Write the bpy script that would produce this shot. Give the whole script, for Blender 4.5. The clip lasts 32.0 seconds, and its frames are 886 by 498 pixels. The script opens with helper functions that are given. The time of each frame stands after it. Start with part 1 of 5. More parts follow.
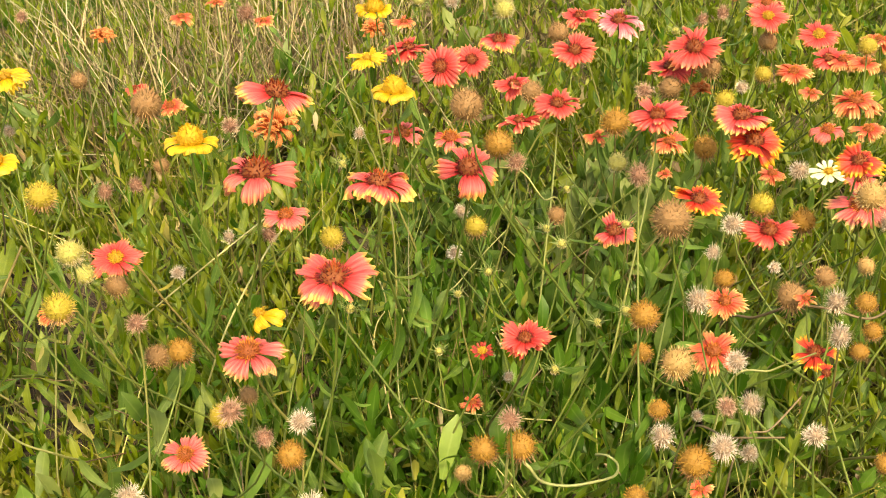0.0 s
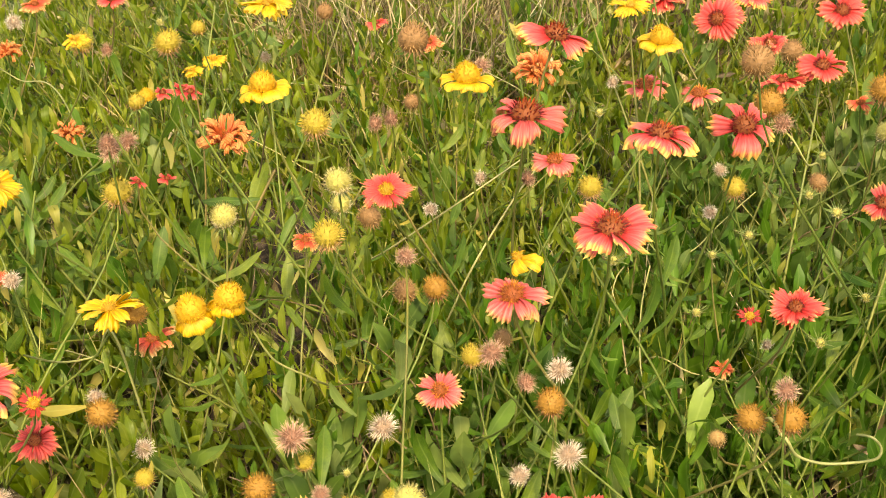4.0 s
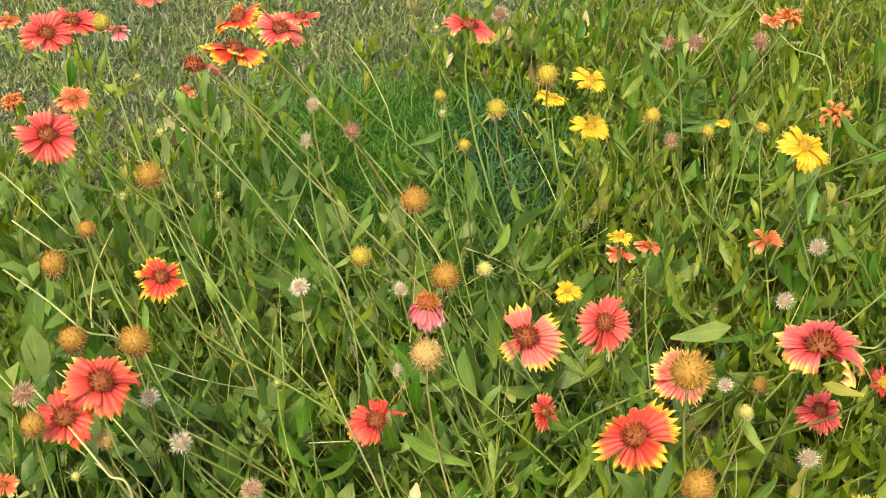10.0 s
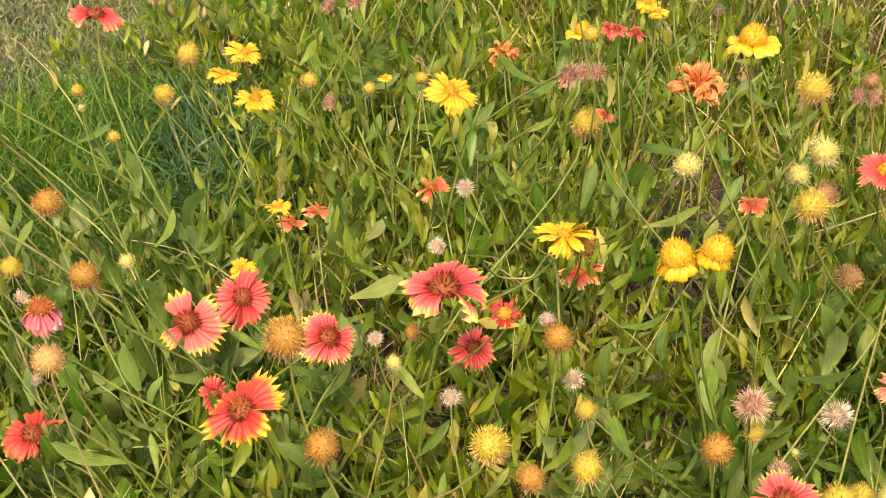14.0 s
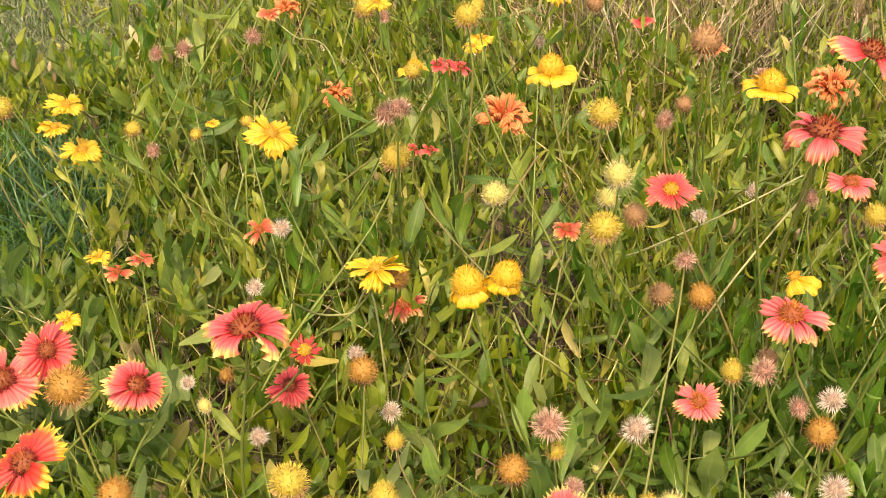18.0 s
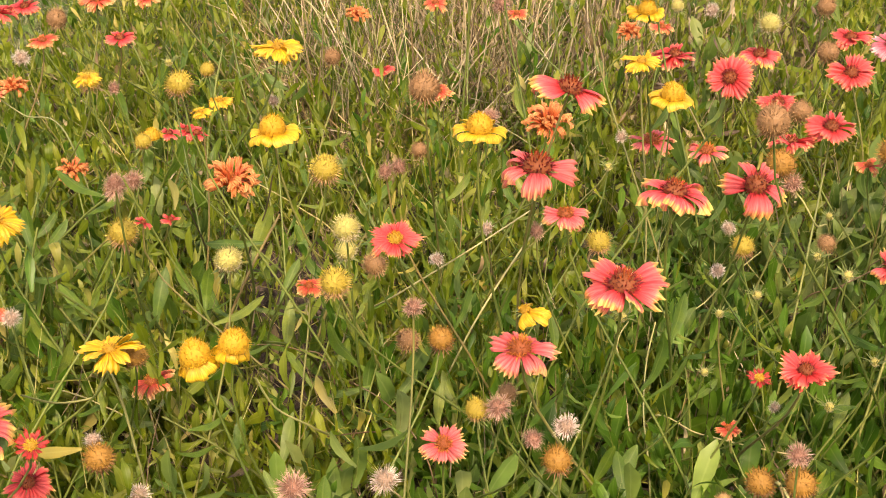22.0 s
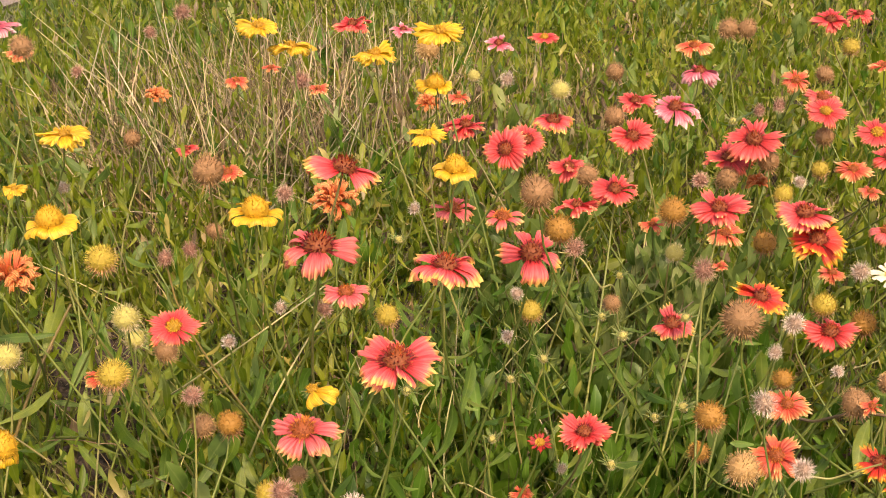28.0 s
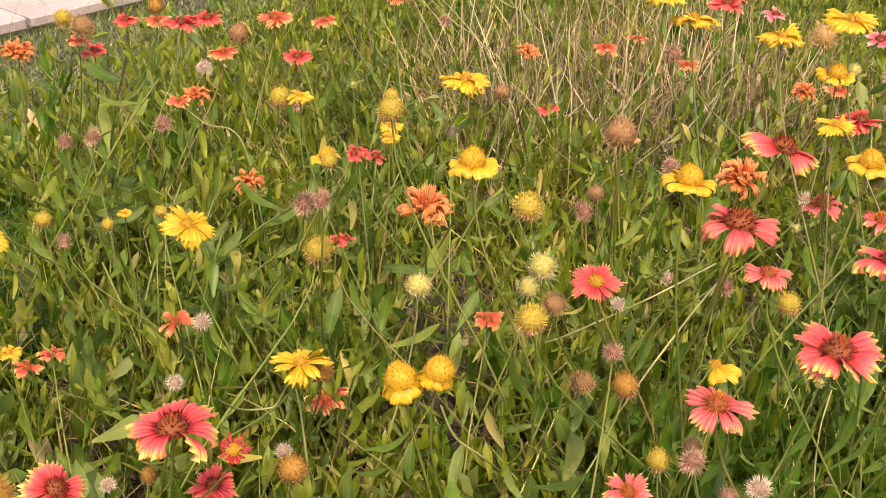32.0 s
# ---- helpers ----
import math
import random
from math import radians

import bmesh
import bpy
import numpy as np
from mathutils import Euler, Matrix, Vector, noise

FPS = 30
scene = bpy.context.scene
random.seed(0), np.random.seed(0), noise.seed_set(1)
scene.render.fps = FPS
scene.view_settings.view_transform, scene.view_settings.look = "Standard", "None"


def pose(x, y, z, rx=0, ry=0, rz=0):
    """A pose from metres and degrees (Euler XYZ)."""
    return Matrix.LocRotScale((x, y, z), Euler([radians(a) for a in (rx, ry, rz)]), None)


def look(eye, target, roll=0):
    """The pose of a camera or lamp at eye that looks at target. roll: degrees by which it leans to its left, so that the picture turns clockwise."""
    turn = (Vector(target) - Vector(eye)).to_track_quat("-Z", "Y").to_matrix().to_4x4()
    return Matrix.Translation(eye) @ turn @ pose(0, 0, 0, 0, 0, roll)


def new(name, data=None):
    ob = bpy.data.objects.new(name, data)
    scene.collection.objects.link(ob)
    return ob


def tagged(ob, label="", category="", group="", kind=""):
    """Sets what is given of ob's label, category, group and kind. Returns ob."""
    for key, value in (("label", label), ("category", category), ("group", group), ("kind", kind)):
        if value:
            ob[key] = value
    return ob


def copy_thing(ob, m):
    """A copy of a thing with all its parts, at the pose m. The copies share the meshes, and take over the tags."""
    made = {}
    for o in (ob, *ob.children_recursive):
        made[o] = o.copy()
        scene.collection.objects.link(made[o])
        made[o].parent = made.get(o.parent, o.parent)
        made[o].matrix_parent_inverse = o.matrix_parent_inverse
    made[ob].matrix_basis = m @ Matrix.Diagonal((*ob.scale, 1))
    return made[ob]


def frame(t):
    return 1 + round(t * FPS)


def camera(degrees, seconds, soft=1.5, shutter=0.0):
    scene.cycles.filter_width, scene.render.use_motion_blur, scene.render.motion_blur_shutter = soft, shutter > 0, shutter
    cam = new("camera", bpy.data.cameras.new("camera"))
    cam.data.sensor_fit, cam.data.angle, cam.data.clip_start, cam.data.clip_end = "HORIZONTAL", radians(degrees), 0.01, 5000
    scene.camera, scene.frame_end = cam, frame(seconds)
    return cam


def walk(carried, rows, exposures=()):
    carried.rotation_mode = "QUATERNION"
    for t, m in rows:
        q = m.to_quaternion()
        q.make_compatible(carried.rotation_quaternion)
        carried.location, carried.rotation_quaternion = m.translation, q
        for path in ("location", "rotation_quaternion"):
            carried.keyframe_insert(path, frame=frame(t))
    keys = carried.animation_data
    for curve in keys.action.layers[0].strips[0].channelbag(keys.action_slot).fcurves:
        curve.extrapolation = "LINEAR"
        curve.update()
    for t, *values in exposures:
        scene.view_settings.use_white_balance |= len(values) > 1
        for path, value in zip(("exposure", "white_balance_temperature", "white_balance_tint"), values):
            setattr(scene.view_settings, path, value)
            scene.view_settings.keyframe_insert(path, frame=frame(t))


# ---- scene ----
cam = camera(40.59, 32.0, soft=1.0)
PATH = [
    (0.0, pose(0.4071, -0.0663, 0.8936, 60.6938, 3.4686, -41.1769)),
    (0.5, pose(0.4164, -0.0722, 0.8952, 61.0724, 4.2412, -42.4603)),
    (1.0, pose(0.4309, -0.0788, 0.8926, 60.9067, 4.7002, -44.0657)),
    (1.5, pose(0.4479, -0.0838, 0.8891, 60.8396, 4.9781, -45.7613)),
    (2.0, pose(0.4430, -0.0768, 0.8862, 60.4917, 4.8956, -44.8326)),
    (2.5, pose(0.4259, -0.0604, 0.8903, 60.2428, 4.8315, -41.4077)),
    (3.0, pose(0.4059, -0.0429, 0.8897, 59.7979, 3.7975, -39.0370)),
    (3.5, pose(0.3748, -0.0221, 0.8896, 59.3463, 3.5763, -35.1525)),
    (5.5, pose(0.2794, 0.0244, 0.8822, 57.7479, 1.5800, -24.6850)),
    (6.0, pose(0.2507, 0.0380, 0.8755, 57.4028, 1.0204, -22.2421)),
    (6.5, pose(0.2188, 0.0449, 0.8717, 57.2061, 0.4848, -19.6571)),
    (7.0, pose(0.1893, 0.0489, 0.8725, 57.1568, 0.5074, -16.9491)),
    (7.5, pose(0.1657, 0.0540, 0.8716, 57.3020, -0.2556, -14.8738)),
    (8.0, pose(0.1278, 0.0616, 0.8794, 58.1787, -1.1144, -11.1123)),
    (8.5, pose(0.0967, 0.0726, 0.8771, 58.4415, -1.4942, -8.0839)),
    (9.0, pose(0.0630, 0.0822, 0.8730, 58.5071, -2.4123, -5.8237)),
    (9.5, pose(0.0389, 0.0893, 0.8718, 58.4584, -2.8975, -3.8890)),
    (10.0, pose(0.0320, 0.0957, 0.8738, 58.5279, -2.7645, -3.0497)),
    (10.5, pose(0.0514, 0.1051, 0.8867, 59.1271, -2.0693, -4.5222)),
    (11.0, pose(0.0855, 0.1104, 0.8970, 59.6804, -1.7148, -6.6023)),
    (11.5, pose(0.1127, 0.1050, 0.8981, 59.5720, -1.0245, -8.6871)),
    (12.0, pose(0.1364, 0.0953, 0.8910, 58.5776, -0.2367, -9.7201)),
    (12.5, pose(0.1511, 0.0900, 0.8799, 57.5205, -0.3512, -11.4752)),
    (13.0, pose(0.1676, 0.0840, 0.8716, 56.7654, -0.0611, -12.2621)),
    (13.5, pose(0.1874, 0.0792, 0.8745, 56.9028, 0.0945, -13.5269)),
    (14.0, pose(0.1961, 0.0741, 0.8781, 57.2567, 0.3212, -14.7412)),
    (14.5, pose(0.2092, 0.0697, 0.8824, 57.5208, 0.3859, -16.0345)),
    (15.0, pose(0.2271, 0.0657, 0.8847, 57.8414, 0.0696, -16.6863)),
    (15.5, pose(0.2366, 0.0630, 0.8865, 57.8016, 0.4525, -16.6264)),
    (17.5, pose(0.2754, 0.0375, 0.8800, 58.7832, 1.1692, -18.5108)),
    (18.0, pose(0.2808, 0.0339, 0.8815, 59.0771, 0.8671, -19.9742)),
    (18.5, pose(0.2905, 0.0316, 0.8815, 59.1559, 0.6115, -22.3043)),
    (19.0, pose(0.2986, 0.0299, 0.8839, 59.4681, 0.7268, -24.0963)),
    (19.5, pose(0.3030, 0.0288, 0.8846, 59.5955, 0.5962, -25.3131)),
    (20.0, pose(0.3148, 0.0242, 0.8845, 59.8354, 0.9521, -26.3513)),
    (20.5, pose(0.3243, 0.0203, 0.8843, 60.1463, 1.2566, -27.4149)),
    (21.0, pose(0.3323, 0.0165, 0.8869, 60.5554, 1.6166, -29.1096)),
    (21.5, pose(0.3336, 0.0132, 0.8883, 60.9062, 1.6924, -29.9967)),
    (22.0, pose(0.3404, 0.0106, 0.8885, 61.0793, 1.5892, -31.1621)),
    (22.5, pose(0.3432, 0.0085, 0.8930, 62.1991, 1.3899, -32.8263)),
    (23.0, pose(0.3495, 0.0012, 0.8946, 62.6774, 1.4913, -34.4920)),
    (23.5, pose(0.3554, -0.0050, 0.8975, 63.2523, 1.5811, -36.1181)),
    (24.0, pose(0.3605, -0.0068, 0.8970, 63.4859, 1.1950, -37.5575)),
    (24.5, pose(0.3679, -0.0105, 0.8965, 63.6766, 0.8417, -38.4557)),
    (25.0, pose(0.3814, -0.0194, 0.8968, 63.7430, 0.7772, -39.7973)),
    (25.5, pose(0.3927, -0.0283, 0.8957, 63.5708, 0.8738, -40.9134)),
    (27.5, pose(0.4077, -0.0322, 0.9000, 63.5847, 1.4379, -41.1989)),
    (28.0, pose(0.3914, -0.0260, 0.9030, 63.8977, 1.1199, -38.9080)),
    (28.5, pose(0.3821, -0.0172, 0.9063, 64.6189, 0.8104, -36.7213)),
    (29.0, pose(0.3640, 0.0003, 0.9043, 64.2700, 0.1784, -35.2930)),
    (29.5, pose(0.3501, 0.0130, 0.9061, 64.0539, 0.1417, -33.9099)),
    (30.0, pose(0.3317, 0.0205, 0.9034, 63.7385, -0.1243, -32.1803)),
    (30.5, pose(0.3212, 0.0229, 0.8965, 63.6600, -0.6971, -30.8894)),
    (31.0, pose(0.3081, 0.0317, 0.8961, 63.4302, -0.9184, -29.7408)),
    (31.5, pose(0.2762, 0.0466, 0.8989, 63.0343, -1.1716, -27.0288)),
    (32.0, pose(0.2525, 0.0531, 0.8952, 62.6975, -1.2686, -24.8536)),
]
walk(cam, PATH, [(0.0, 1.63, 10200, 5.0), (3.0, 1.63, 10100, 7.0), (6.0, 1.62, 9300, 9.0), (8.0, 1.53, 8950, 5.0), (10.0, 1.52, 8200, -4.0), (13.0, 1.62, 9100, 13.0), (17.0, 1.64, 8950, 20.0), (21.0, 1.54, 8800, 24.0), (25.0, 1.38, 8850, 26.0), (28.0, 1.35, 8800, 28.0), (32.0, 1.36, 8600, 25.0)])

# ---- world and sun ----
SUN_EL, SUN_AZ = 58.0, 200.0   # degrees; azimuth the light comes from, clockwise from +y
world = bpy.data.worlds.new("sky")
scene.world = world
world.use_nodes = True
wn = world.node_tree.nodes
sky = wn.new("ShaderNodeTexSky")
sky.sky_type, sky.sun_disc = "NISHITA", False
sky.sun_elevation, sky.sun_rotation = radians(SUN_EL), radians(SUN_AZ)
sky.air_density, sky.dust_density = 1.0, 3.0
world.node_tree.links.new(sky.outputs[0], wn["Background"].inputs[0])
wn["Background"].inputs[1].default_value = 0.15
sun = new("sun", bpy.data.lights.new("sun", "SUN"))
sun.data.energy, sun.data.angle, sun.data.color = 1.5, radians(3.0), (1.0, 0.94, 0.84)
az, el = radians(SUN_AZ), radians(SUN_EL)
sun.matrix_world = look((math.sin(az) * math.cos(el) * 20, math.cos(az) * math.cos(el) * 20, math.sin(el) * 20), (0, 0, 0))

# ---- materials ----


def nodes_of(name):
    m = bpy.data.materials.new(name)
    m.use_nodes = True
    nt = m.node_tree
    return m, nt, nt.nodes["Principled BSDF"]


def ramp(nt, stops, source):
    r = nt.nodes.new("ShaderNodeValToRGB")
    while len(r.color_ramp.elements) < len(stops):
        r.color_ramp.elements.new(0.5)
    for e, (p, c) in zip(r.color_ramp.elements, stops):
        e.position, e.color = p, (*c, 1)
    nt.links.new(source, r.inputs[0])
    return r.outputs[0]


def mixed(nt, mode, fac, a, b):
    n = nt.nodes.new("ShaderNodeMix")
    n.data_type, n.blend_type = "RGBA", mode
    for i, v in ((0, fac), (6, a), (7, b)):
        if hasattr(v, "is_output"):
            nt.links.new(v, n.inputs[i])
        else:
            n.inputs[i].default_value = v if i == 0 else (*v, 1)
    return n.outputs[2]


def noise_of(nt, scale, detail=3, coord="Object"):
    tc = nt.nodes.new("ShaderNodeTexCoord")
    n = nt.nodes.new("ShaderNodeTexNoise")
    n.inputs["Scale"].default_value, n.inputs["Detail"].default_value = scale, detail
    nt.links.new(tc.outputs[coord], n.inputs["Vector"])
    return n.outputs[0]


def uv_axis(nt, axis):
    tc, sp = nt.nodes.new("ShaderNodeTexCoord"), nt.nodes.new("ShaderNodeSeparateXYZ")
    nt.links.new(tc.outputs["UV"], sp.inputs[0])
    return sp.outputs[axis]


def bumped(nt, bsdf, height, strength, distance):
    b = nt.nodes.new("ShaderNodeBump")
    b.inputs["Strength"].default_value, b.inputs["Distance"].default_value = strength, distance
    nt.links.new(height, b.inputs["Height"])
    nt.links.new(b.outputs[0], bsdf.inputs["Normal"])


def thin(nt, bsdf, colour, amount):
    """Lets part of the light through a thin leaf or petal."""
    t, m = nt.nodes.new("ShaderNodeBsdfTranslucent"), nt.nodes.new("ShaderNodeMixShader")
    nt.links.new(colour, t.inputs[0])
    m.inputs[0].default_value = amount
    nt.links.new(bsdf.outputs[0], m.inputs[1])
    nt.links.new(t.outputs[0], m.inputs[2])
    nt.links.new(m.outputs[0], nt.nodes["Material Output"].inputs[0])


def leaf_material(name, stops, rough=0.5, through_light=0.3, island=True):
    m, nt, b = nodes_of(name)
    if island:
        rnd = nt.nodes.new("ShaderNodeNewGeometry").outputs["Random Per Island"]
    else:
        rnd = nt.nodes.new("ShaderNodeObjectInfo").outputs["Random"]
    col = ramp(nt, stops, rnd)
    blot = ramp(nt, [(0.35, (0.85, 0.87, 0.8)), (0.7, (1.12, 1.1, 1.0))], noise_of(nt, 60))
    col = mixed(nt, "MULTIPLY", 1.0, col, blot)
    clump = ramp(nt, [(0.36, (0.78, 0.86, 0.9)), (0.5, (1.0, 1.0, 1.0)), (0.64, (1.22, 1.14, 0.95))], noise_of(nt, 5.5, 4))
    col = mixed(nt, "MULTIPLY", 0.8, col, clump)
    mid = ramp(nt, [(0.42, (0, 0, 0)), (0.5, (1, 1, 1)), (0.58, (0, 0, 0))], uv_axis(nt, 1))
    col = mixed(nt, "SCREEN", mixed(nt, "MULTIPLY", 1.0, mid, (0.22, 0.22, 0.22)), col, (0.30, 0.34, 0.12))
    nt.links.new(col, b.inputs["Base Color"])
    b.inputs["Roughness"].default_value = rough
    b.inputs["Specular IOR Level"].default_value = 0.42
    bumped(nt, b, noise_of(nt, 260, 2), 0.25, 0.001)
    thin(nt, b, col, through_light)
    return m


def petal_material(name, stops, shade=0.5):
    m, nt, b = nodes_of(name)
    vein = nt.nodes.new("ShaderNodeTexNoise")
    tc, mp = nt.nodes.new("ShaderNodeTexCoord"), nt.nodes.new("ShaderNodeMapping")
    mp.inputs["Scale"].default_value = (1.6, 15.0, 1.0)
    nt.links.new(tc.outputs["UV"], mp.inputs[0])
    nt.links.new(mp.outputs[0], vein.inputs["Vector"])
    vein.inputs["Scale"].default_value = 1.0
    add = nt.nodes.new("ShaderNodeMath")
    add.operation = "MULTIPLY_ADD"
    nt.links.new(vein.outputs[0], add.inputs[0])
    add.inputs[1].default_value = 0.12
    nt.links.new(uv_axis(nt, 0), add.inputs[2])
    sub = nt.nodes.new("ShaderNodeMath")
    sub.operation = "SUBTRACT"
    nt.links.new(add.outputs[0], sub.inputs[0])
    sub.inputs[1].default_value = 0.06
    col = ramp(nt, stops, sub.outputs[0])
    streak = ramp(nt, [(0.3, (1 - shade, 1 - shade, 1 - shade)), (0.62, (1.12, 1.25, 1.25))], vein.outputs[0])
    col = mixed(nt, "MULTIPLY", 1.0, col, streak)
    info = nt.nodes.new("ShaderNodeObjectInfo").outputs["Random"]
    col = mixed(nt, "MULTIPLY", 1.0, col, ramp(nt, [(0, (0.86, 0.88, 0.9)), (1, (1.1, 1.06, 1.04))], info))
    nt.links.new(col, b.inputs["Base Color"])
    b.inputs["Roughness"].default_value = 0.55
    bumped(nt, b, vein.outputs[0], 0.35, 0.0006)
    thin(nt, b, col, 0.28)
    return m


def tuft_material(name, base, tip, var=0.25, rough=0.7, mid=None, heart=None, under=None):
    """Florets and bristles: base colour to tip colour along each one; heart: the colour of the unopened ones at the middle; under: of the
    withered ones lowest down."""
    m, nt, b = nodes_of(name)
    col = ramp(nt, [(0.05, base), (0.55, mid), (0.72, mid), (0.98, tip)] if mid else [(0.05, base), (0.75, tip)], uv_axis(nt, 0))
    if heart:
        inner = ramp(nt, [(0.06, (0.5, 0.5, 0.5)), (0.22, (0, 0, 0))], uv_axis(nt, 1))
        col = mixed(nt, "MIX", inner, col, heart)
    if under:
        low = ramp(nt, [(0.5, (0, 0, 0)), (0.75, (0.85, 0.85, 0.85))], uv_axis(nt, 1))
        col = mixed(nt, "MIX", low, col, under)
    rnd = nt.nodes.new("ShaderNodeNewGeometry").outputs["Random Per Island"]
    col = mixed(nt, "MULTIPLY", 1.0, col, ramp(nt, [(0, (1 - var, 1 - var, 1 - var)), (1, (1 + var, 1 + var * 0.9, 1 + var * 0.8))], rnd))
    nt.links.new(col, b.inputs["Base Color"])
    b.inputs["Roughness"].default_value = rough
    thin(nt, b, col, 0.2)
    return m


def soil_material():
    m, nt, b = nodes_of("soil")
    a = ramp(nt, [(0.3, (0.035, 0.024, 0.016)), (0.55, (0.075, 0.052, 0.036)), (0.78, (0.20, 0.15, 0.10))], noise_of(nt, 14, 8))
    g = ramp(nt, [(0.4, (0.5, 0.5, 0.5)), (0.65, (1.1, 1.1, 1.05))], noise_of(nt, 90, 6))
    far = ramp(nt, [(0.45, (0, 0, 0)), (0.6, (1, 1, 1))], noise_of(nt, 1.2, 4))
    col = mixed(nt, "MULTIPLY", 1.0, a, g)
    col = mixed(nt, "MIX", mixed(nt, "MULTIPLY", 1.0, far, (0.5, 0.5, 0.5)), col, (0.09, 0.11, 0.035))
    nt.links.new(col, b.inputs["Base Color"])
    b.inputs["Roughness"].default_value = 0.95
    bumped(nt, b, noise_of(nt, 120, 8), 0.8, 0.01)
    return m


SOIL = soil_material()
LEAF = leaf_material("leaf_green", [(0.0, (0.10, 0.165, 0.009)), (0.35, (0.16, 0.23, 0.014)), (0.7, (0.24, 0.30, 0.026)), (0.92, (0.29, 0.33, 0.05)), (1.0, (0.43, 0.37, 0.10))], 0.44, 0.54)
LEAF_COOL = leaf_material("leaf_lush", [(0.0, (0.08, 0.15, 0.024)), (0.4, (0.13, 0.22, 0.042)), (0.75, (0.20, 0.29, 0.075)), (1.0, (0.31, 0.37, 0.14))], 0.48, 0.53)
LEAF_DEEP = leaf_material("leaf_deep", [(0.0, (0.04, 0.115, 0.009)), (0.4, (0.075, 0.185, 0.016)), (0.75, (0.125, 0.255, 0.032)), (1.0, (0.24, 0.36, 0.085))], 0.40, 0.48)
LEAF_PALE = leaf_material("leaf_pale", [(0.0, (0.155, 0.215, 0.016)), (0.5, (0.23, 0.29, 0.032)), (0.85, (0.34, 0.355, 0.07)), (1.0, (0.50, 0.42, 0.15))], 0.42, 0.5)
LEAF_BIG = leaf_material("leaf_flower", [(0.0, (0.07, 0.145, 0.016)), (0.6, (0.12, 0.21, 0.027)), (1.0, (0.22, 0.285, 0.05))], 0.4, 0.45, island=False)
GRASS = leaf_material("grass_green", [(0.0, (0.025, 0.10, 0.008)), (0.5, (0.065, 0.19, 0.016)), (1.0, (0.16, 0.30, 0.045))], 0.45, 0.5)
# broad dark blades; the near-black green also paints in the hollow's shade
STRAP = leaf_material("strap_grass", [(0.0, (0.012, 0.05, 0.016)), (0.6, (0.03, 0.095, 0.03)), (1.0, (0.07, 0.17, 0.06))], 0.4, 0.3)
TURF = leaf_material("turf", [(0.0, (0.085, 0.135, 0.045)), (0.5, (0.18, 0.235, 0.105)), (0.85, (0.30, 0.33, 0.18)), (1.0, (0.44, 0.40, 0.27))], 0.5, 0.4)
STRAW = leaf_material("straw", [(0.0, (0.08, 0.05, 0.03)), (0.5, (0.22, 0.155, 0.09)), (0.8, (0.37, 0.29, 0.17)), (1.0, (0.52, 0.43, 0.27))], 0.5, 0.15)
HAY = leaf_material("hay", [(0.0, (0.13, 0.085, 0.05)), (0.35, (0.34, 0.26, 0.16)), (0.75, (0.52, 0.43, 0.29)), (1.0, (0.66, 0.57, 0.41))], 0.5, 0.15)
STALK = leaf_material("stalk_green", [(0.0, (0.11, 0.15, 0.02)), (0.6, (0.24, 0.27, 0.06)), (1.0, (0.46, 0.42, 0.17))], 0.5, 0.2)
STEM = leaf_material("stem_green", [(0.0, (0.09, 0.125, 0.022)), (0.7, (0.16, 0.20, 0.045)), (1.0, (0.20, 0.15, 0.06))], 0.5, 0.05, island=False)
BRACT = leaf_material("bract_green", [(0.0, (0.10, 0.16, 0.04)), (1.0, (0.22, 0.27, 0.09))], 0.55, 0.2)
BRACT_DRY = leaf_material("bract_dry", [(0.0, (0.26, 0.10, 0.05)), (1.0, (0.46, 0.28, 0.16))], 0.65, 0.2)

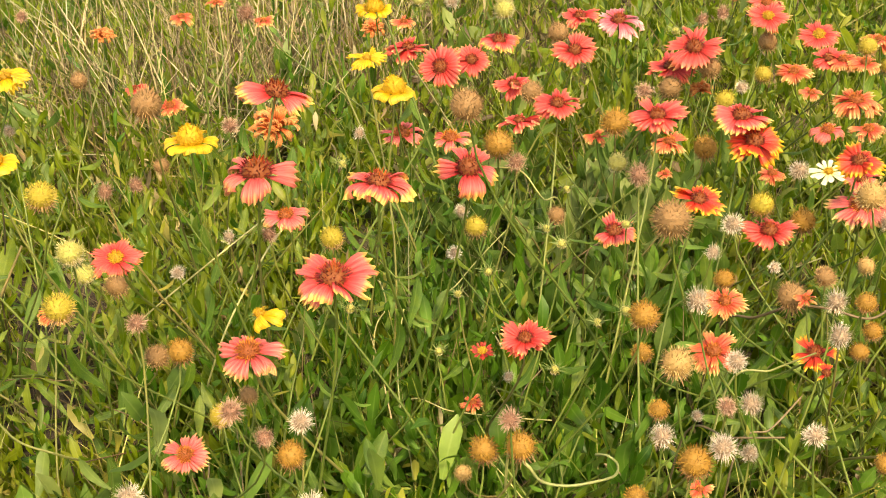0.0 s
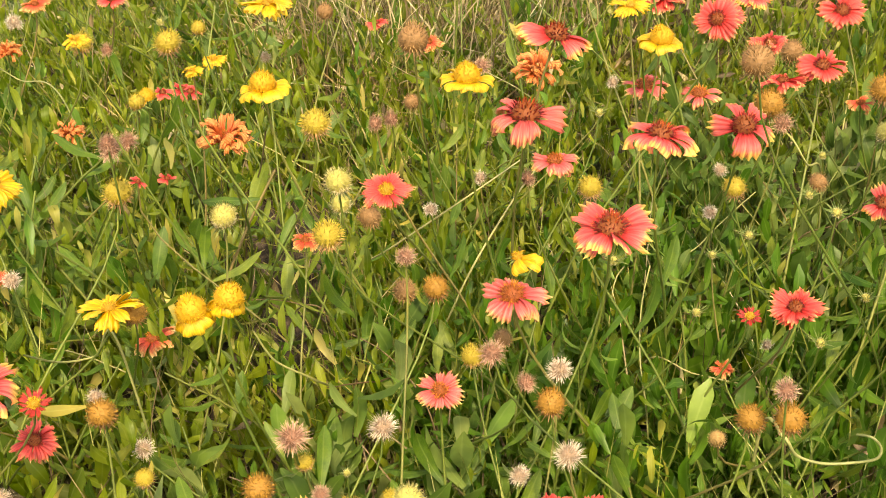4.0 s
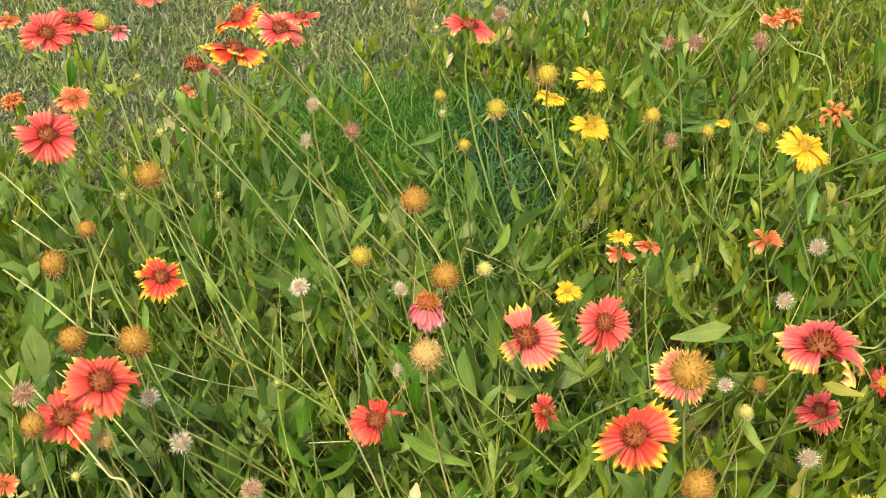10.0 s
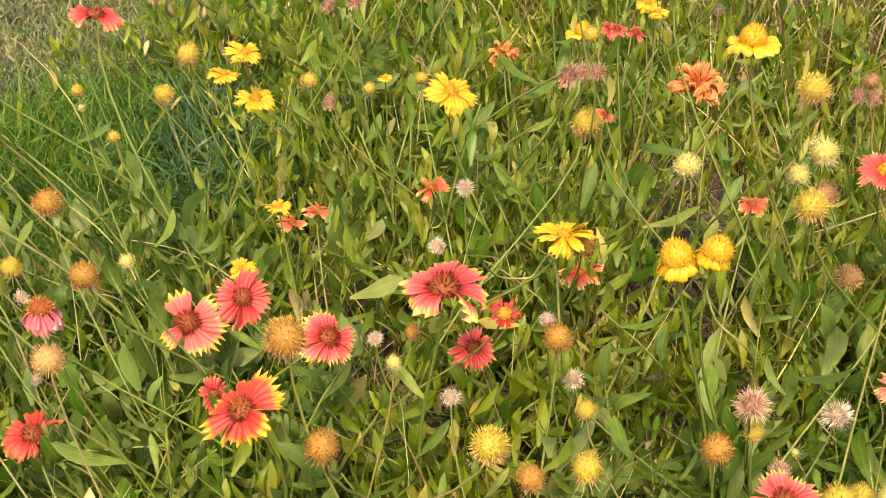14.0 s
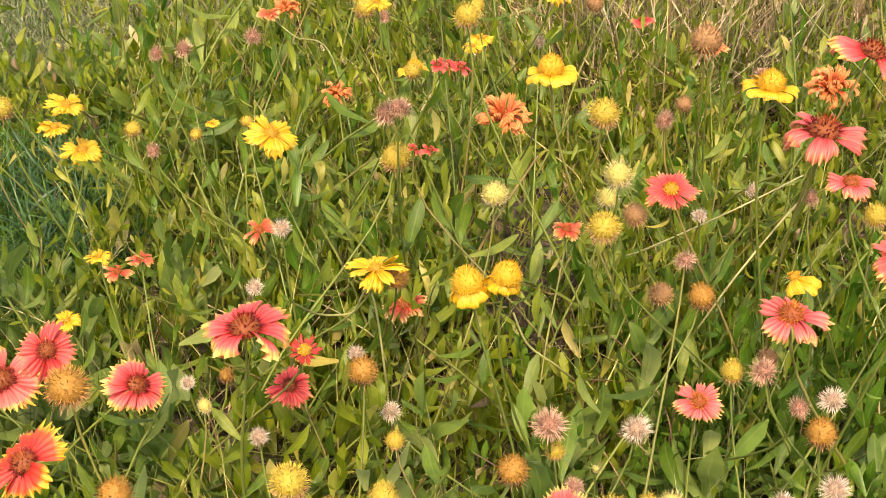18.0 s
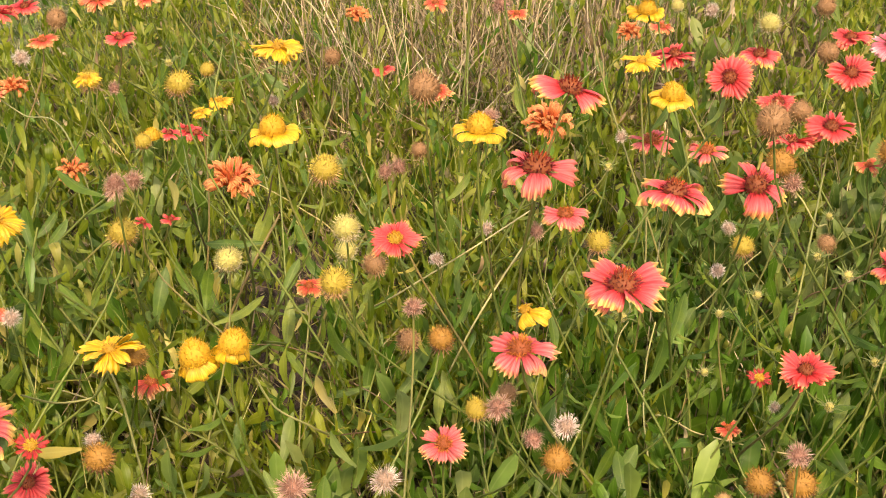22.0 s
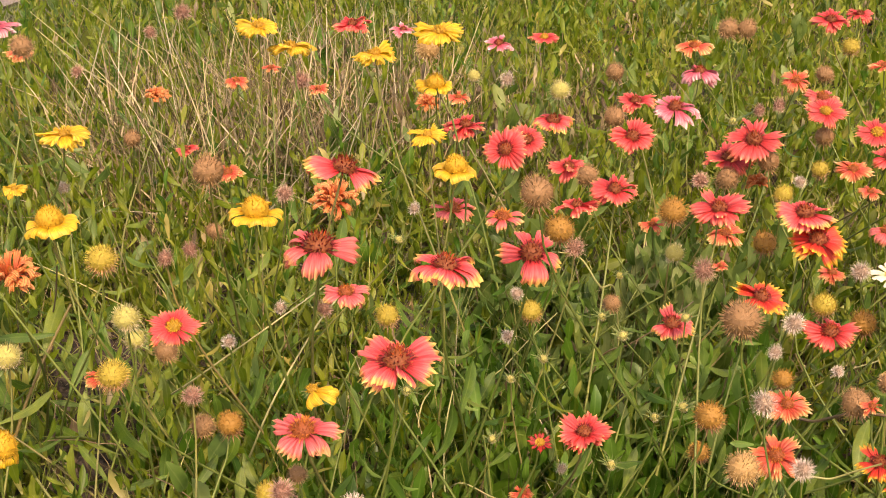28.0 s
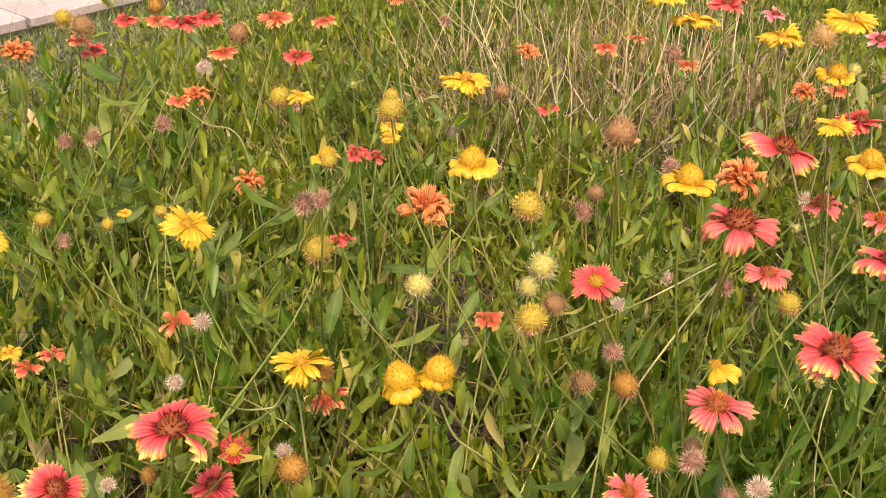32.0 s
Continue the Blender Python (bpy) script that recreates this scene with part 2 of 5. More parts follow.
PETALS = {
    "pink": petal_material("petal_pink", [(0.0, (0.30, 0.012, 0.012)), (0.22, (0.54, 0.028, 0.03)), (0.5, (0.74, 0.085, 0.085)), (0.68, (0.80, 0.15, 0.12)), (0.78, (0.83, 0.36, 0.11)), (0.88, (0.86, 0.56, 0.14))]),
    "blush": petal_material("petal_blush", [(0.0, (0.36, 0.015, 0.012)), (0.3, (0.68, 0.085, 0.075)), (0.62, (0.78, 0.16, 0.13)), (0.76, (0.82, 0.36, 0.09)), (0.88, (0.85, 0.54, 0.06))]),
    "red": petal_material("petal_red", [(0.0, (0.30, 0.012, 0.012)), (0.3, (0.56, 0.028, 0.026)), (0.62, (0.74, 0.078, 0.07)), (0.80, (0.79, 0.17, 0.10)), (0.92, (0.84, 0.44, 0.15))]),
    "flame": petal_material("petal_flame", [(0.0, (0.32, 0.01, 0.01)), (0.35, (0.64, 0.03, 0.02)), (0.62, (0.74, 0.07, 0.02)), (0.76, (0.80, 0.34, 0.03)), (0.88, (0.84, 0.54, 0.05))]),
    "scarlet": petal_material("petal_scarlet", [(0.0, (0.30, 0.01, 0.01)), (0.35, (0.60, 0.03, 0.022)), (0.65, (0.75, 0.075, 0.045)), (0.82, (0.80, 0.17, 0.06)), (0.94, (0.84, 0.42, 0.09))]),
    "coral": petal_material("petal_coral", [(0.0, (0.40, 0.025, 0.015)), (0.45, (0.70, 0.095, 0.045)), (0.68, (0.76, 0.19, 0.07)), (0.80, (0.82, 0.38, 0.13)), (0.92, (0.84, 0.54, 0.24))]),
    "maroon": petal_material("petal_maroon", [(0.0, (0.18, 0.008, 0.008)), (0.5, (0.40, 0.02, 0.016)), (0.9, (0.50, 0.05, 0.02)), (1.0, (0.62, 0.22, 0.05))]),
    "salmon": petal_material("petal_salmon", [(0.0, (0.42, 0.03, 0.03)), (0.4, (0.68, 0.095, 0.095)), (0.7, (0.76, 0.17, 0.14)), (0.84, (0.80, 0.38, 0.15)), (0.95, (0.82, 0.54, 0.19))]),
    "rose": petal_material("petal_rose", [(0.0, (0.36, 0.025, 0.05)), (0.45, (0.68, 0.11, 0.145)), (0.72, (0.76, 0.25, 0.27)), (0.86, (0.82, 0.50, 0.46)), (0.96, (0.85, 0.68, 0.58))]),
    "yellow": petal_material("petal_yellow", [(0.0, (0.58, 0.28, 0.012)), (0.6, (0.70, 0.40, 0.02)), (1.0, (0.74, 0.47, 0.05))], 0.4),
    "white": petal_material("petal_white", [(0.0, (0.74, 0.60, 0.22)), (0.4, (0.78, 0.70, 0.42)), (1.0, (0.80, 0.76, 0.60))], 0.2),
    "rust": petal_material("petal_rust", [(0.0, (0.40, 0.04, 0.015)), (0.5, (0.70, 0.15, 0.04)), (1.0, (0.80, 0.38, 0.13))]),
}
TUFTS = {
    "maroon": tuft_material("disc_maroon", (0.13, 0.005, 0.005), (0.74, 0.31, 0.05), 0.5, mid=(0.28, 0.022, 0.012), heart=(0.46, 0.14, 0.02)),
    "orange": tuft_material("disc_orange", (0.30, 0.06, 0.012), (0.66, 0.26, 0.04), 0.35),
    "gold": tuft_material("disc_gold", (0.42, 0.23, 0.012), (0.76, 0.50, 0.05)),
    "lemon": tuft_material("dome_yellow", (0.44, 0.25, 0.012), (0.78, 0.52, 0.05)),
    "yellow": tuft_material("ball_yellow", (0.27, 0.21, 0.024), (0.57, 0.46, 0.075), 0.45, under=(0.42, 0.24, 0.12)),
    "green": tuft_material("ball_green", (0.30, 0.28, 0.06), (0.66, 0.62, 0.31), 0.4, under=(0.52, 0.44, 0.27)),
    "amber": tuft_material("ball_amber", (0.22, 0.112, 0.018), (0.48, 0.27, 0.046), 0.5, under=(0.31, 0.16, 0.07)),
    "brown": tuft_material("ball_brown", (0.19, 0.10, 0.038), (0.50, 0.33, 0.155), 0.45),
    "tan": tuft_material("ball_tan", (0.30, 0.18, 0.06), (0.61, 0.45, 0.21), 0.4),
    "puff": tuft_material("puff_white", (0.36, 0.24, 0.15), (0.80, 0.73, 0.62), 0.3),
    "puff_pink": tuft_material("puff_pink", (0.28, 0.13, 0.08), (0.62, 0.43, 0.31), 0.35),
}

# ---- mesh helpers ----


def mesh_from(name, verts, faces, material, uvs=None, smooth=True):
    """One mesh from arrays; faces all have the same number of corners."""
    verts, faces = np.asarray(verts, np.float32), np.asarray(faces, np.int32)
    me = bpy.data.meshes.new(name)
    k = faces.shape[1]
    me.vertices.add(len(verts))
    me.vertices.foreach_set("co", verts.ravel())
    me.loops.add(faces.size)
    me.loops.foreach_set("vertex_index", faces.ravel())
    me.polygons.add(len(faces))
    me.polygons.foreach_set("loop_start", np.arange(len(faces), dtype=np.int32) * k)
    me.polygons.foreach_set("loop_total", np.full(len(faces), k, np.int32))
    me.polygons.foreach_set("use_smooth", np.full(len(faces), smooth))
    if uvs is not None:
        layer = me.uv_layers.new(name="UVMap")
        layer.data.foreach_set("uv", np.asarray(uvs, np.float32)[faces.ravel()].ravel())
    me.update(calc_edges=True)
    me.materials.append(material)
    return me


def strips(base, way, side, length, width, curl, rows=4, shape="leaf", fold=0.18, twist=None):
    """Many bent blades at once: (n, 3) arrays of foot, way and side; returns verts, quads, uvs."""
    n = len(base)
    u = np.linspace(0, 1, rows + 1)
    if shape == "leaf":
        prof = np.interp(u, [0, 0.2, 0.45, 0.65, 0.82, 0.94, 1], [0.25, 0.5, 0.88, 1.0, 0.86, 0.5, 0.1])
    elif shape == "blade":
        prof = np.clip(1.02 - u ** 2.2, 0.04, 1)
    else:
        prof = np.full(rows + 1, 1.0)
    up = np.cross(side, way)
    ang = curl[:, None] * u[None]
    step = (length / rows)[:, None]
    dx = np.cumsum(np.c_[np.zeros(n), np.cos(ang[:, :-1]) * step], axis=1)
    dz = np.cumsum(np.c_[np.zeros(n), -np.sin(ang[:, :-1]) * step], axis=1)
    mid = base[:, None] + way[:, None] * dx[..., None] + up[:, None] * dz[..., None]
    half = (width / 2)[:, None] * prof[None]
    turn = (np.zeros(n) if twist is None else twist)[:, None] * u[None]
    bent = side[:, None] * np.cos(turn)[..., None] + up[:, None] * np.sin(turn)[..., None]
    cup = (up[:, None] * np.cos(turn)[..., None] - side[:, None] * np.sin(turn)[..., None]) * (half * fold * 2)[..., None]
    lo = mid - bent * half[..., None] + cup
    hi = mid + bent * half[..., None] + cup
    v = np.stack([lo, mid, hi], axis=2).reshape(-1, 3)
    q = []
    for r in range(rows):
        for c in range(2):
            a = r * 3 + c
            q.append((a, a + 1, a + 4, a + 3))
    f = (np.arange(n) * (rows + 1) * 3)[:, None, None] + np.array(q)[None]
    uv = np.stack(np.broadcast_arrays(u[:, None], np.array([0.0, 0.5, 1.0])[None]), -1).reshape(-1, 2)
    return v, f.reshape(-1, 4), np.tile(uv, (n, 1))


def unit(a):
    return a / np.maximum(np.linalg.norm(a, axis=-1, keepdims=True), 1e-9)


def joined(sets):
    vs, fs, us, k = [], [], [], 0
    for v, f, u in sets:
        vs.append(v), fs.append(f + k), us.append(u)
        k += len(v)
    return np.concatenate(vs), np.concatenate(fs), np.concatenate(us)


def tube(points, radii, sides=6):
    """A tapered tube along points; returns verts, quads, uvs."""
    p = np.asarray(points, float)
    t = unit(np.gradient(p, axis=0))
    s = unit(np.cross(t, np.array([0.31, 0.95, 0.05])))
    w = np.cross(t, s)
    a = np.linspace(0, 2 * np.pi, sides, endpoint=False)
    ring = s[:, None] * np.cos(a)[None, :, None] + w[:, None] * np.sin(a)[None, :, None]
    v = (p[:, None] + ring * np.asarray(radii)[:, None, None]).reshape(-1, 3)
    f = [(r * sides + c, r * sides + (c + 1) % sides, (r + 1) * sides + (c + 1) % sides, (r + 1) * sides + c)
         for r in range(len(p) - 1) for c in range(sides)]
    uv = np.stack(np.broadcast_arrays(np.linspace(0, 1, len(p))[:, None], np.zeros(sides)[None]), -1).reshape(-1, 2)
    return v, np.array(f), uv


def part(name, me, parent, label="", m=None):
    ob = new(name, me)
    ob.parent = parent
    if m is not None:
        ob.matrix_basis = m
    return tagged(ob, label)


# ---- flower pieces, built once at unit size ----


def petal_mesh(name, material, droop, width, teeth=3, seed=0, base=0.34, bite=0.26):
    """A wedge-shaped ray petal, one unit long: narrow foot, broad end cut into pointed teeth, pleated along its length."""
    rng = np.random.default_rng(seed)
    nu, per = 7, 4
    nv = teeth * per
    u = np.array([0.0, 0.16, 0.33, 0.5, 0.66, 0.78, 0.9, 1.0])
    s = np.linspace(-1, 1, nv + 1)
    prof = width * np.interp(u, [0, 0.2, 0.5, 0.8, 1.0], [base, 0.56, 0.86, 1.0, 0.97])
    U, S = np.meshgrid(u, s, indexing="ij")
    cell = (S + 1) / 2 * teeth
    idx = np.clip(np.floor(cell), 0, teeth - 1)
    off = np.abs((cell - idx) * 2 - 1)                      # 0 at a tooth's middle, 1 at a notch
    long = 1 + rng.normal(0, 0.05, teeth) - 0.07 * np.abs(np.linspace(-1, 1, teeth)) if teeth > 1 else np.ones(1)
    cut = bite * rng.uniform(0.8, 1.2)
    reach = long[idx.astype(int)] * (1 - cut * off ** 1.3)
    x = U * (1 - U ** 4 * (1 - reach))
    mid_tooth = (idx + 0.5) / teeth * 2 - 1
    pinch = np.clip((U - 0.72) / 0.28, 0, 1) ** 1.2 * 0.3 if teeth > 1 else 0
    y = (mid_tooth + (S - mid_tooth) * (1 - pinch)) * prof[:, None] * 0.5
    ang = droop * (0.25 * u + 0.75 * u ** 2)
    du = np.diff(u)
    fall = np.r_[0, np.cumsum(np.sin(ang[:-1]) * du)]
    run = np.r_[0, np.cumsum(np.cos(ang[:-1]) * du)]
    pleat = 0.045 * (0.5 - off) * np.sin(np.pi * np.clip(U * 0.9, 0, 1)) * min(width * 2, 1)
    z = -fall[:, None] + pleat + 0.07 * S ** 2 * U * rng.uniform(-1.2, 1.2) + 0.05 * U ** 3 * rng.normal(0, 1, teeth)[idx.astype(int)]
    xc = run[:, None] * x / np.maximum(U, 1e-6)
    v = np.stack([xc, y + 0.07 * rng.uniform(-1, 1) * U ** 2, z], -1).reshape(-1, 3)
    f = [(i * (nv + 1) + j, i * (nv + 1) + j + 1, (i + 1) * (nv + 1) + j + 1, (i + 1) * (nv + 1) + j) for i in range(nu) for j in range(nv)]
    uv = np.stack([x, S * 0.5 + 0.5], -1).reshape(-1, 2)
    return mesh_from(name, v, f, material, uv)


def tuft_mesh(name, material, count, low, flat, core, reach, thick, jitter=0.1, seed=0):
    """A dome or ball of florets: count spikes spread over the sphere from height low (-1..1) up."""
    rng = np.random.default_rng(seed)
    i = np.arange(count) + 0.5
    z = 1 - (1 - low) * i / count
    a = i * np.pi * (3 - np.sqrt(5))
    r = np.sqrt(np.clip(1 - z * z, 0, 1))
    d = unit(np.stack([r * np.cos(a), r * np.sin(a), z], -1) + rng.normal(0, 0.09, (count, 3)))
    scale = np.array([1, 1, flat])
    foot = d * core * 0.86 * scale
    way = unit(d * np.array([1, 1, 1.2]) + rng.normal(0, jitter, (count, 3)))
    tip = d * core * scale + way * (reach * rng.uniform(0.5, 1.2, count))[:, None]
    s = unit(np.cross(way, np.array([0.2, 0.3, 0.93])))
    w = np.cross(way, s)
    v, uv = [], []
    for k in range(3):
        b = 2 * np.pi * k / 3
        v.append(foot + (s * np.cos(b) + w * np.sin(b)) * thick)
    midp = (foot + tip) / 2
    v = np.stack(v + [midp + s * thick * 0.85, midp - s * thick * 0.85, tip], axis=1).reshape(-1, 3)
    tri = np.array([(0, 1, 3), (1, 4, 3), (1, 2, 4), (2, 0, 4), (0, 3, 4), (3, 4, 5), (4, 3, 5)])
    f = (np.arange(count) * 6)[:, None, None] + tri[None]
    uv = np.tile(np.array([(0, 0), (0, 0), (0, 0), (0.5, 0), (0.5, 0), (1, 0)], float), (count, 1))
    uv[:, 1] = np.repeat(i / count, 6)
    # the core
    n, m = 8, 14
    th, ph = np.linspace(0, np.arccos(max(low, -1)), n), np.linspace(0, 2 * np.pi, m, endpoint=False)
    T, P = np.meshgrid(th, ph, indexing="ij")
    cv = np.stack([np.sin(T) * np.cos(P), np.sin(T) * np.sin(P), np.cos(T) * flat], -1).reshape(-1, 3) * core * 0.95
    cf = []
    for p in range(n - 1):
        for q in range(m):
            e = (p * m + q, p * m + (q + 1) % m, (p + 1) * m + (q + 1) % m, (p + 1) * m + q)
            cf += [(e[0], e[1], e[2]), (e[0], e[2], e[3])]
    cu = np.tile([(0.12, 0.0)], (len(cv), 1))
    vv, ff, uu = joined([(v, f.reshape(-1, 3), uv), (cv, np.array(cf), cu)])
    return mesh_from(name, vv, ff, material, uu, smooth=False)


def bract_mesh(name, material, count, length, width, droop, seed=0):
    """The cup under a head: one skirt that ends in pointed lobes."""
    rng = np.random.default_rng(seed)
    n = count * 2
    a = np.arange(n) * 2 * np.pi / n
    lobe = np.arange(n) % 2 == 0
    d = np.stack([np.cos(a), np.sin(a), 0 * a], -1)
    up = np.array([0, 0, 1.0])
    tilt = rng.normal(droop, 0.22, n)[:, None]
    rings = [d * 0.04 - up * 0.12, d * 0.12 - up * 0.06, d * 0.17]
    way = d * np.cos(tilt) + up * np.sin(tilt)
    reach = length * rng.uniform(0.75, 1.2, n)[:, None]
    rings.append(rings[2] + way * np.where(lobe[:, None], reach * 0.5, length * 0.08))
    bent = way - up * rng.uniform(0.1, 0.5, n)[:, None]
    rings.append(rings[2] + np.where(lobe[:, None], way * reach * 0.5 + bent * reach * 0.5, way * length * 0.09))
    v = np.concatenate(rings)
    f = [(r * n + c, r * n + (c + 1) % n, (r + 1) * n + (c + 1) % n, (r + 1) * n + c) for r in range(4) for c in range(n)]
    uv = np.stack([np.repeat(np.linspace(0, 1, 5), n), np.tile(np.where(lobe, 0.5, 0.0), 5)], -1)
    return mesh_from(name, v, f, material, uv)


PETAL_SHAPES = {}


def petal_of(colour, droop, width, teeth, kind):
    key = (colour, round(droop, 1), round(width, 2), teeth, kind)
    if key not in PETAL_SHAPES:
        PETAL_SHAPES[key] = petal_mesh("petal", PETALS[colour], droop, width, teeth, seed=len(PETAL_SHAPES), bite={3: 0.27, 4: 0.24, 2: 0.09}.get(teeth, 0.12))
    return PETAL_SHAPES[key]


DISCS = {k: tuft_mesh("disc", TUFTS[k], 130, -0.05, 0.85, 0.30, 0.14, 0.017, 0.26, seed=i) for i, k in enumerate(("maroon", "orange", "gold"))}
DOMES = tuft_mesh("dome", TUFTS["lemon"], 330, -0.25, 1.0, 0.55, 0.12, 0.018, seed=9)
BALLS = {k: tuft_mesh("seed_ball", TUFTS[k], 400, -0.75, 0.93, 0.70, 0.28, 0.0165, 0.24, seed=20 + i) for i, k in enumerate(("yellow", "green", "amber", "brown", "tan"))}
PUFFS = {k: tuft_mesh("pappus", TUFTS[k], 320, -0.75, 0.95, 0.42, 0.56, 0.0165, 0.34, seed=40 + i) for i, k in enumerate(("puff", "puff_pink"))}
CALYX = bract_mesh("calyx", BRACT, 13, 0.42, 0.13, 0.0, 1)
CALYX_DRY = bract_mesh("calyx", BRACT_DRY, 13, 0.62, 0.2, -0.5, 2)
CALYX_BALL = bract_mesh("calyx", BRACT, 12, 0.95, 0.2, -0.4, 3)
BUD_LEAVES = bract_mesh("calyx", BRACT, 18, 1.15, 0.34, 0.75, 4)


def leaf_shape(seed):
    rng = np.random.default_rng(seed)
    v, f, uv = strips(np.zeros((1, 3)), np.array([[1.0, 0, 0]]), np.array([[0, 1.0, 0]]), np.array([1.0]), np.array([rng.uniform(0.19, 0.28)]), np.array([rng.uniform(0.1, 1.2)]), 8, fold=0.2)
    v[:, 1] += rng.uniform(-0.12, 0.12) * v[:, 0] ** 2
    v[:, 2] += 0.015 * np.sin(v[:, 0] * rng.uniform(9, 16))
    return mesh_from("leaf", v, f, LEAF_BIG, uv)


LEAVES = [leaf_shape(s) for s in range(6)]

LABELS = {
    "pink": "pinkish-red blanket flower with yellow-tipped petals", "red": "scarlet blanket flower with fine yellow petal tips",
    "flame": "red blanket flower with broad yellow petal tips", "coral": "faded orange-red blanket flower on a thin stem",
    "salmon": "salmon-pink drooping blanket flower going over", "rose": "rose-pink blanket flower with pale petal tips",
    "yellow": "bright yellow blanket flower in full bloom", "dome": "yellow blanket flower with a tall domed disc",
    "white": "white daisy with a yellow centre among seed heads", "ring": "small coral blanket flower with a golden disc",
    "cone": "pink blanket flower with hanging petals and orange dome",
    "dark": "small half-open dark red blanket flower", "rust": "withered rust-orange blanket flower with frayed petals",
    "ball_yellow": "round yellow seed head with bristly florets", "ball_green": "pale greenish-yellow round seed head",
    "ball_amber": "amber-orange bristly round seed head", "ball_brown": "dried brown seed head with hanging bracts",
    "ball_tan": "pale tan dry seed head", "puff": "fluffy whitish seed head gone to seed", "puff_pink": "pinkish-brown fluffy seed head",
    "faded": "faded salmon-pink blanket flower with a maroon disc",
    "broad": "yellow blanket flower with few broad drooping petals",
    "scarlet": "scarlet blanket flower with broad petals and maroon disc",
    "blush": "pale pink blanket flower with broad yellow tips",
    "bud": "small closed green flower bud",
}
# kind: petals' colour, count, droop, width, teeth, petal length (of half the width), disc, disc scale
BLOOMS = {
    "pink": ("pink", 11, 0.75, 0.74, 4, 1.0, "maroon", 1.22), "red": ("red", 14, 0.6, 0.66, 3, 1.0, "maroon", 1.08),
    "flame": ("flame", 12, 0.45, 0.68, 3, 1.0, "maroon", 1.12), "coral": ("coral", 17, 0.8, 0.5, 3, 0.95, "orange", 1.0),
    "salmon": ("salmon", 12, 1.0, 0.58, 3, 1.0, "orange", 1.2), "rose": ("rose", 11, 0.6, 0.58, 3, 1.0, "maroon", 1.0),
    "yellow": ("yellow", 15, 0.9, 0.64, 3, 1.0, "gold", 0.95), "dome": ("yellow", 9, 1.35, 1.1, 2, 1.0, "gold", 1.0),
    "white": ("white", 14, 0.3, 0.32, 1, 1.0, "gold", 0.9), "ring": ("red", 19, 0.35, 0.46, 3, 1.0, "gold", 0.95),
    "cone": ("rose", 11, 1.45, 0.50, 3, 1.3, "orange", 1.45),
    "dark": ("maroon", 14, -0.3, 0.32, 3, 0.95, "gold", 1.15), "rust": ("rust", 50, 1.3, 0.26, 3, 0.92, "orange", 0.9),
    "faded": ("salmon", 10, 0.95, 0.62, 4, 1.0, "maroon", 1.3),
    "scarlet": ("scarlet", 11, 0.65, 0.82, 3, 1.0, "maroon", 1.25),
    "blush": ("blush", 9, 0.5, 0.8, 4, 1.0, "maroon", 1.1),
    "broad": ("yellow", 8, 0.8, 0.72, 2, 1.0, "gold", 0.8),
}
FLOWERS = random.Random(7)


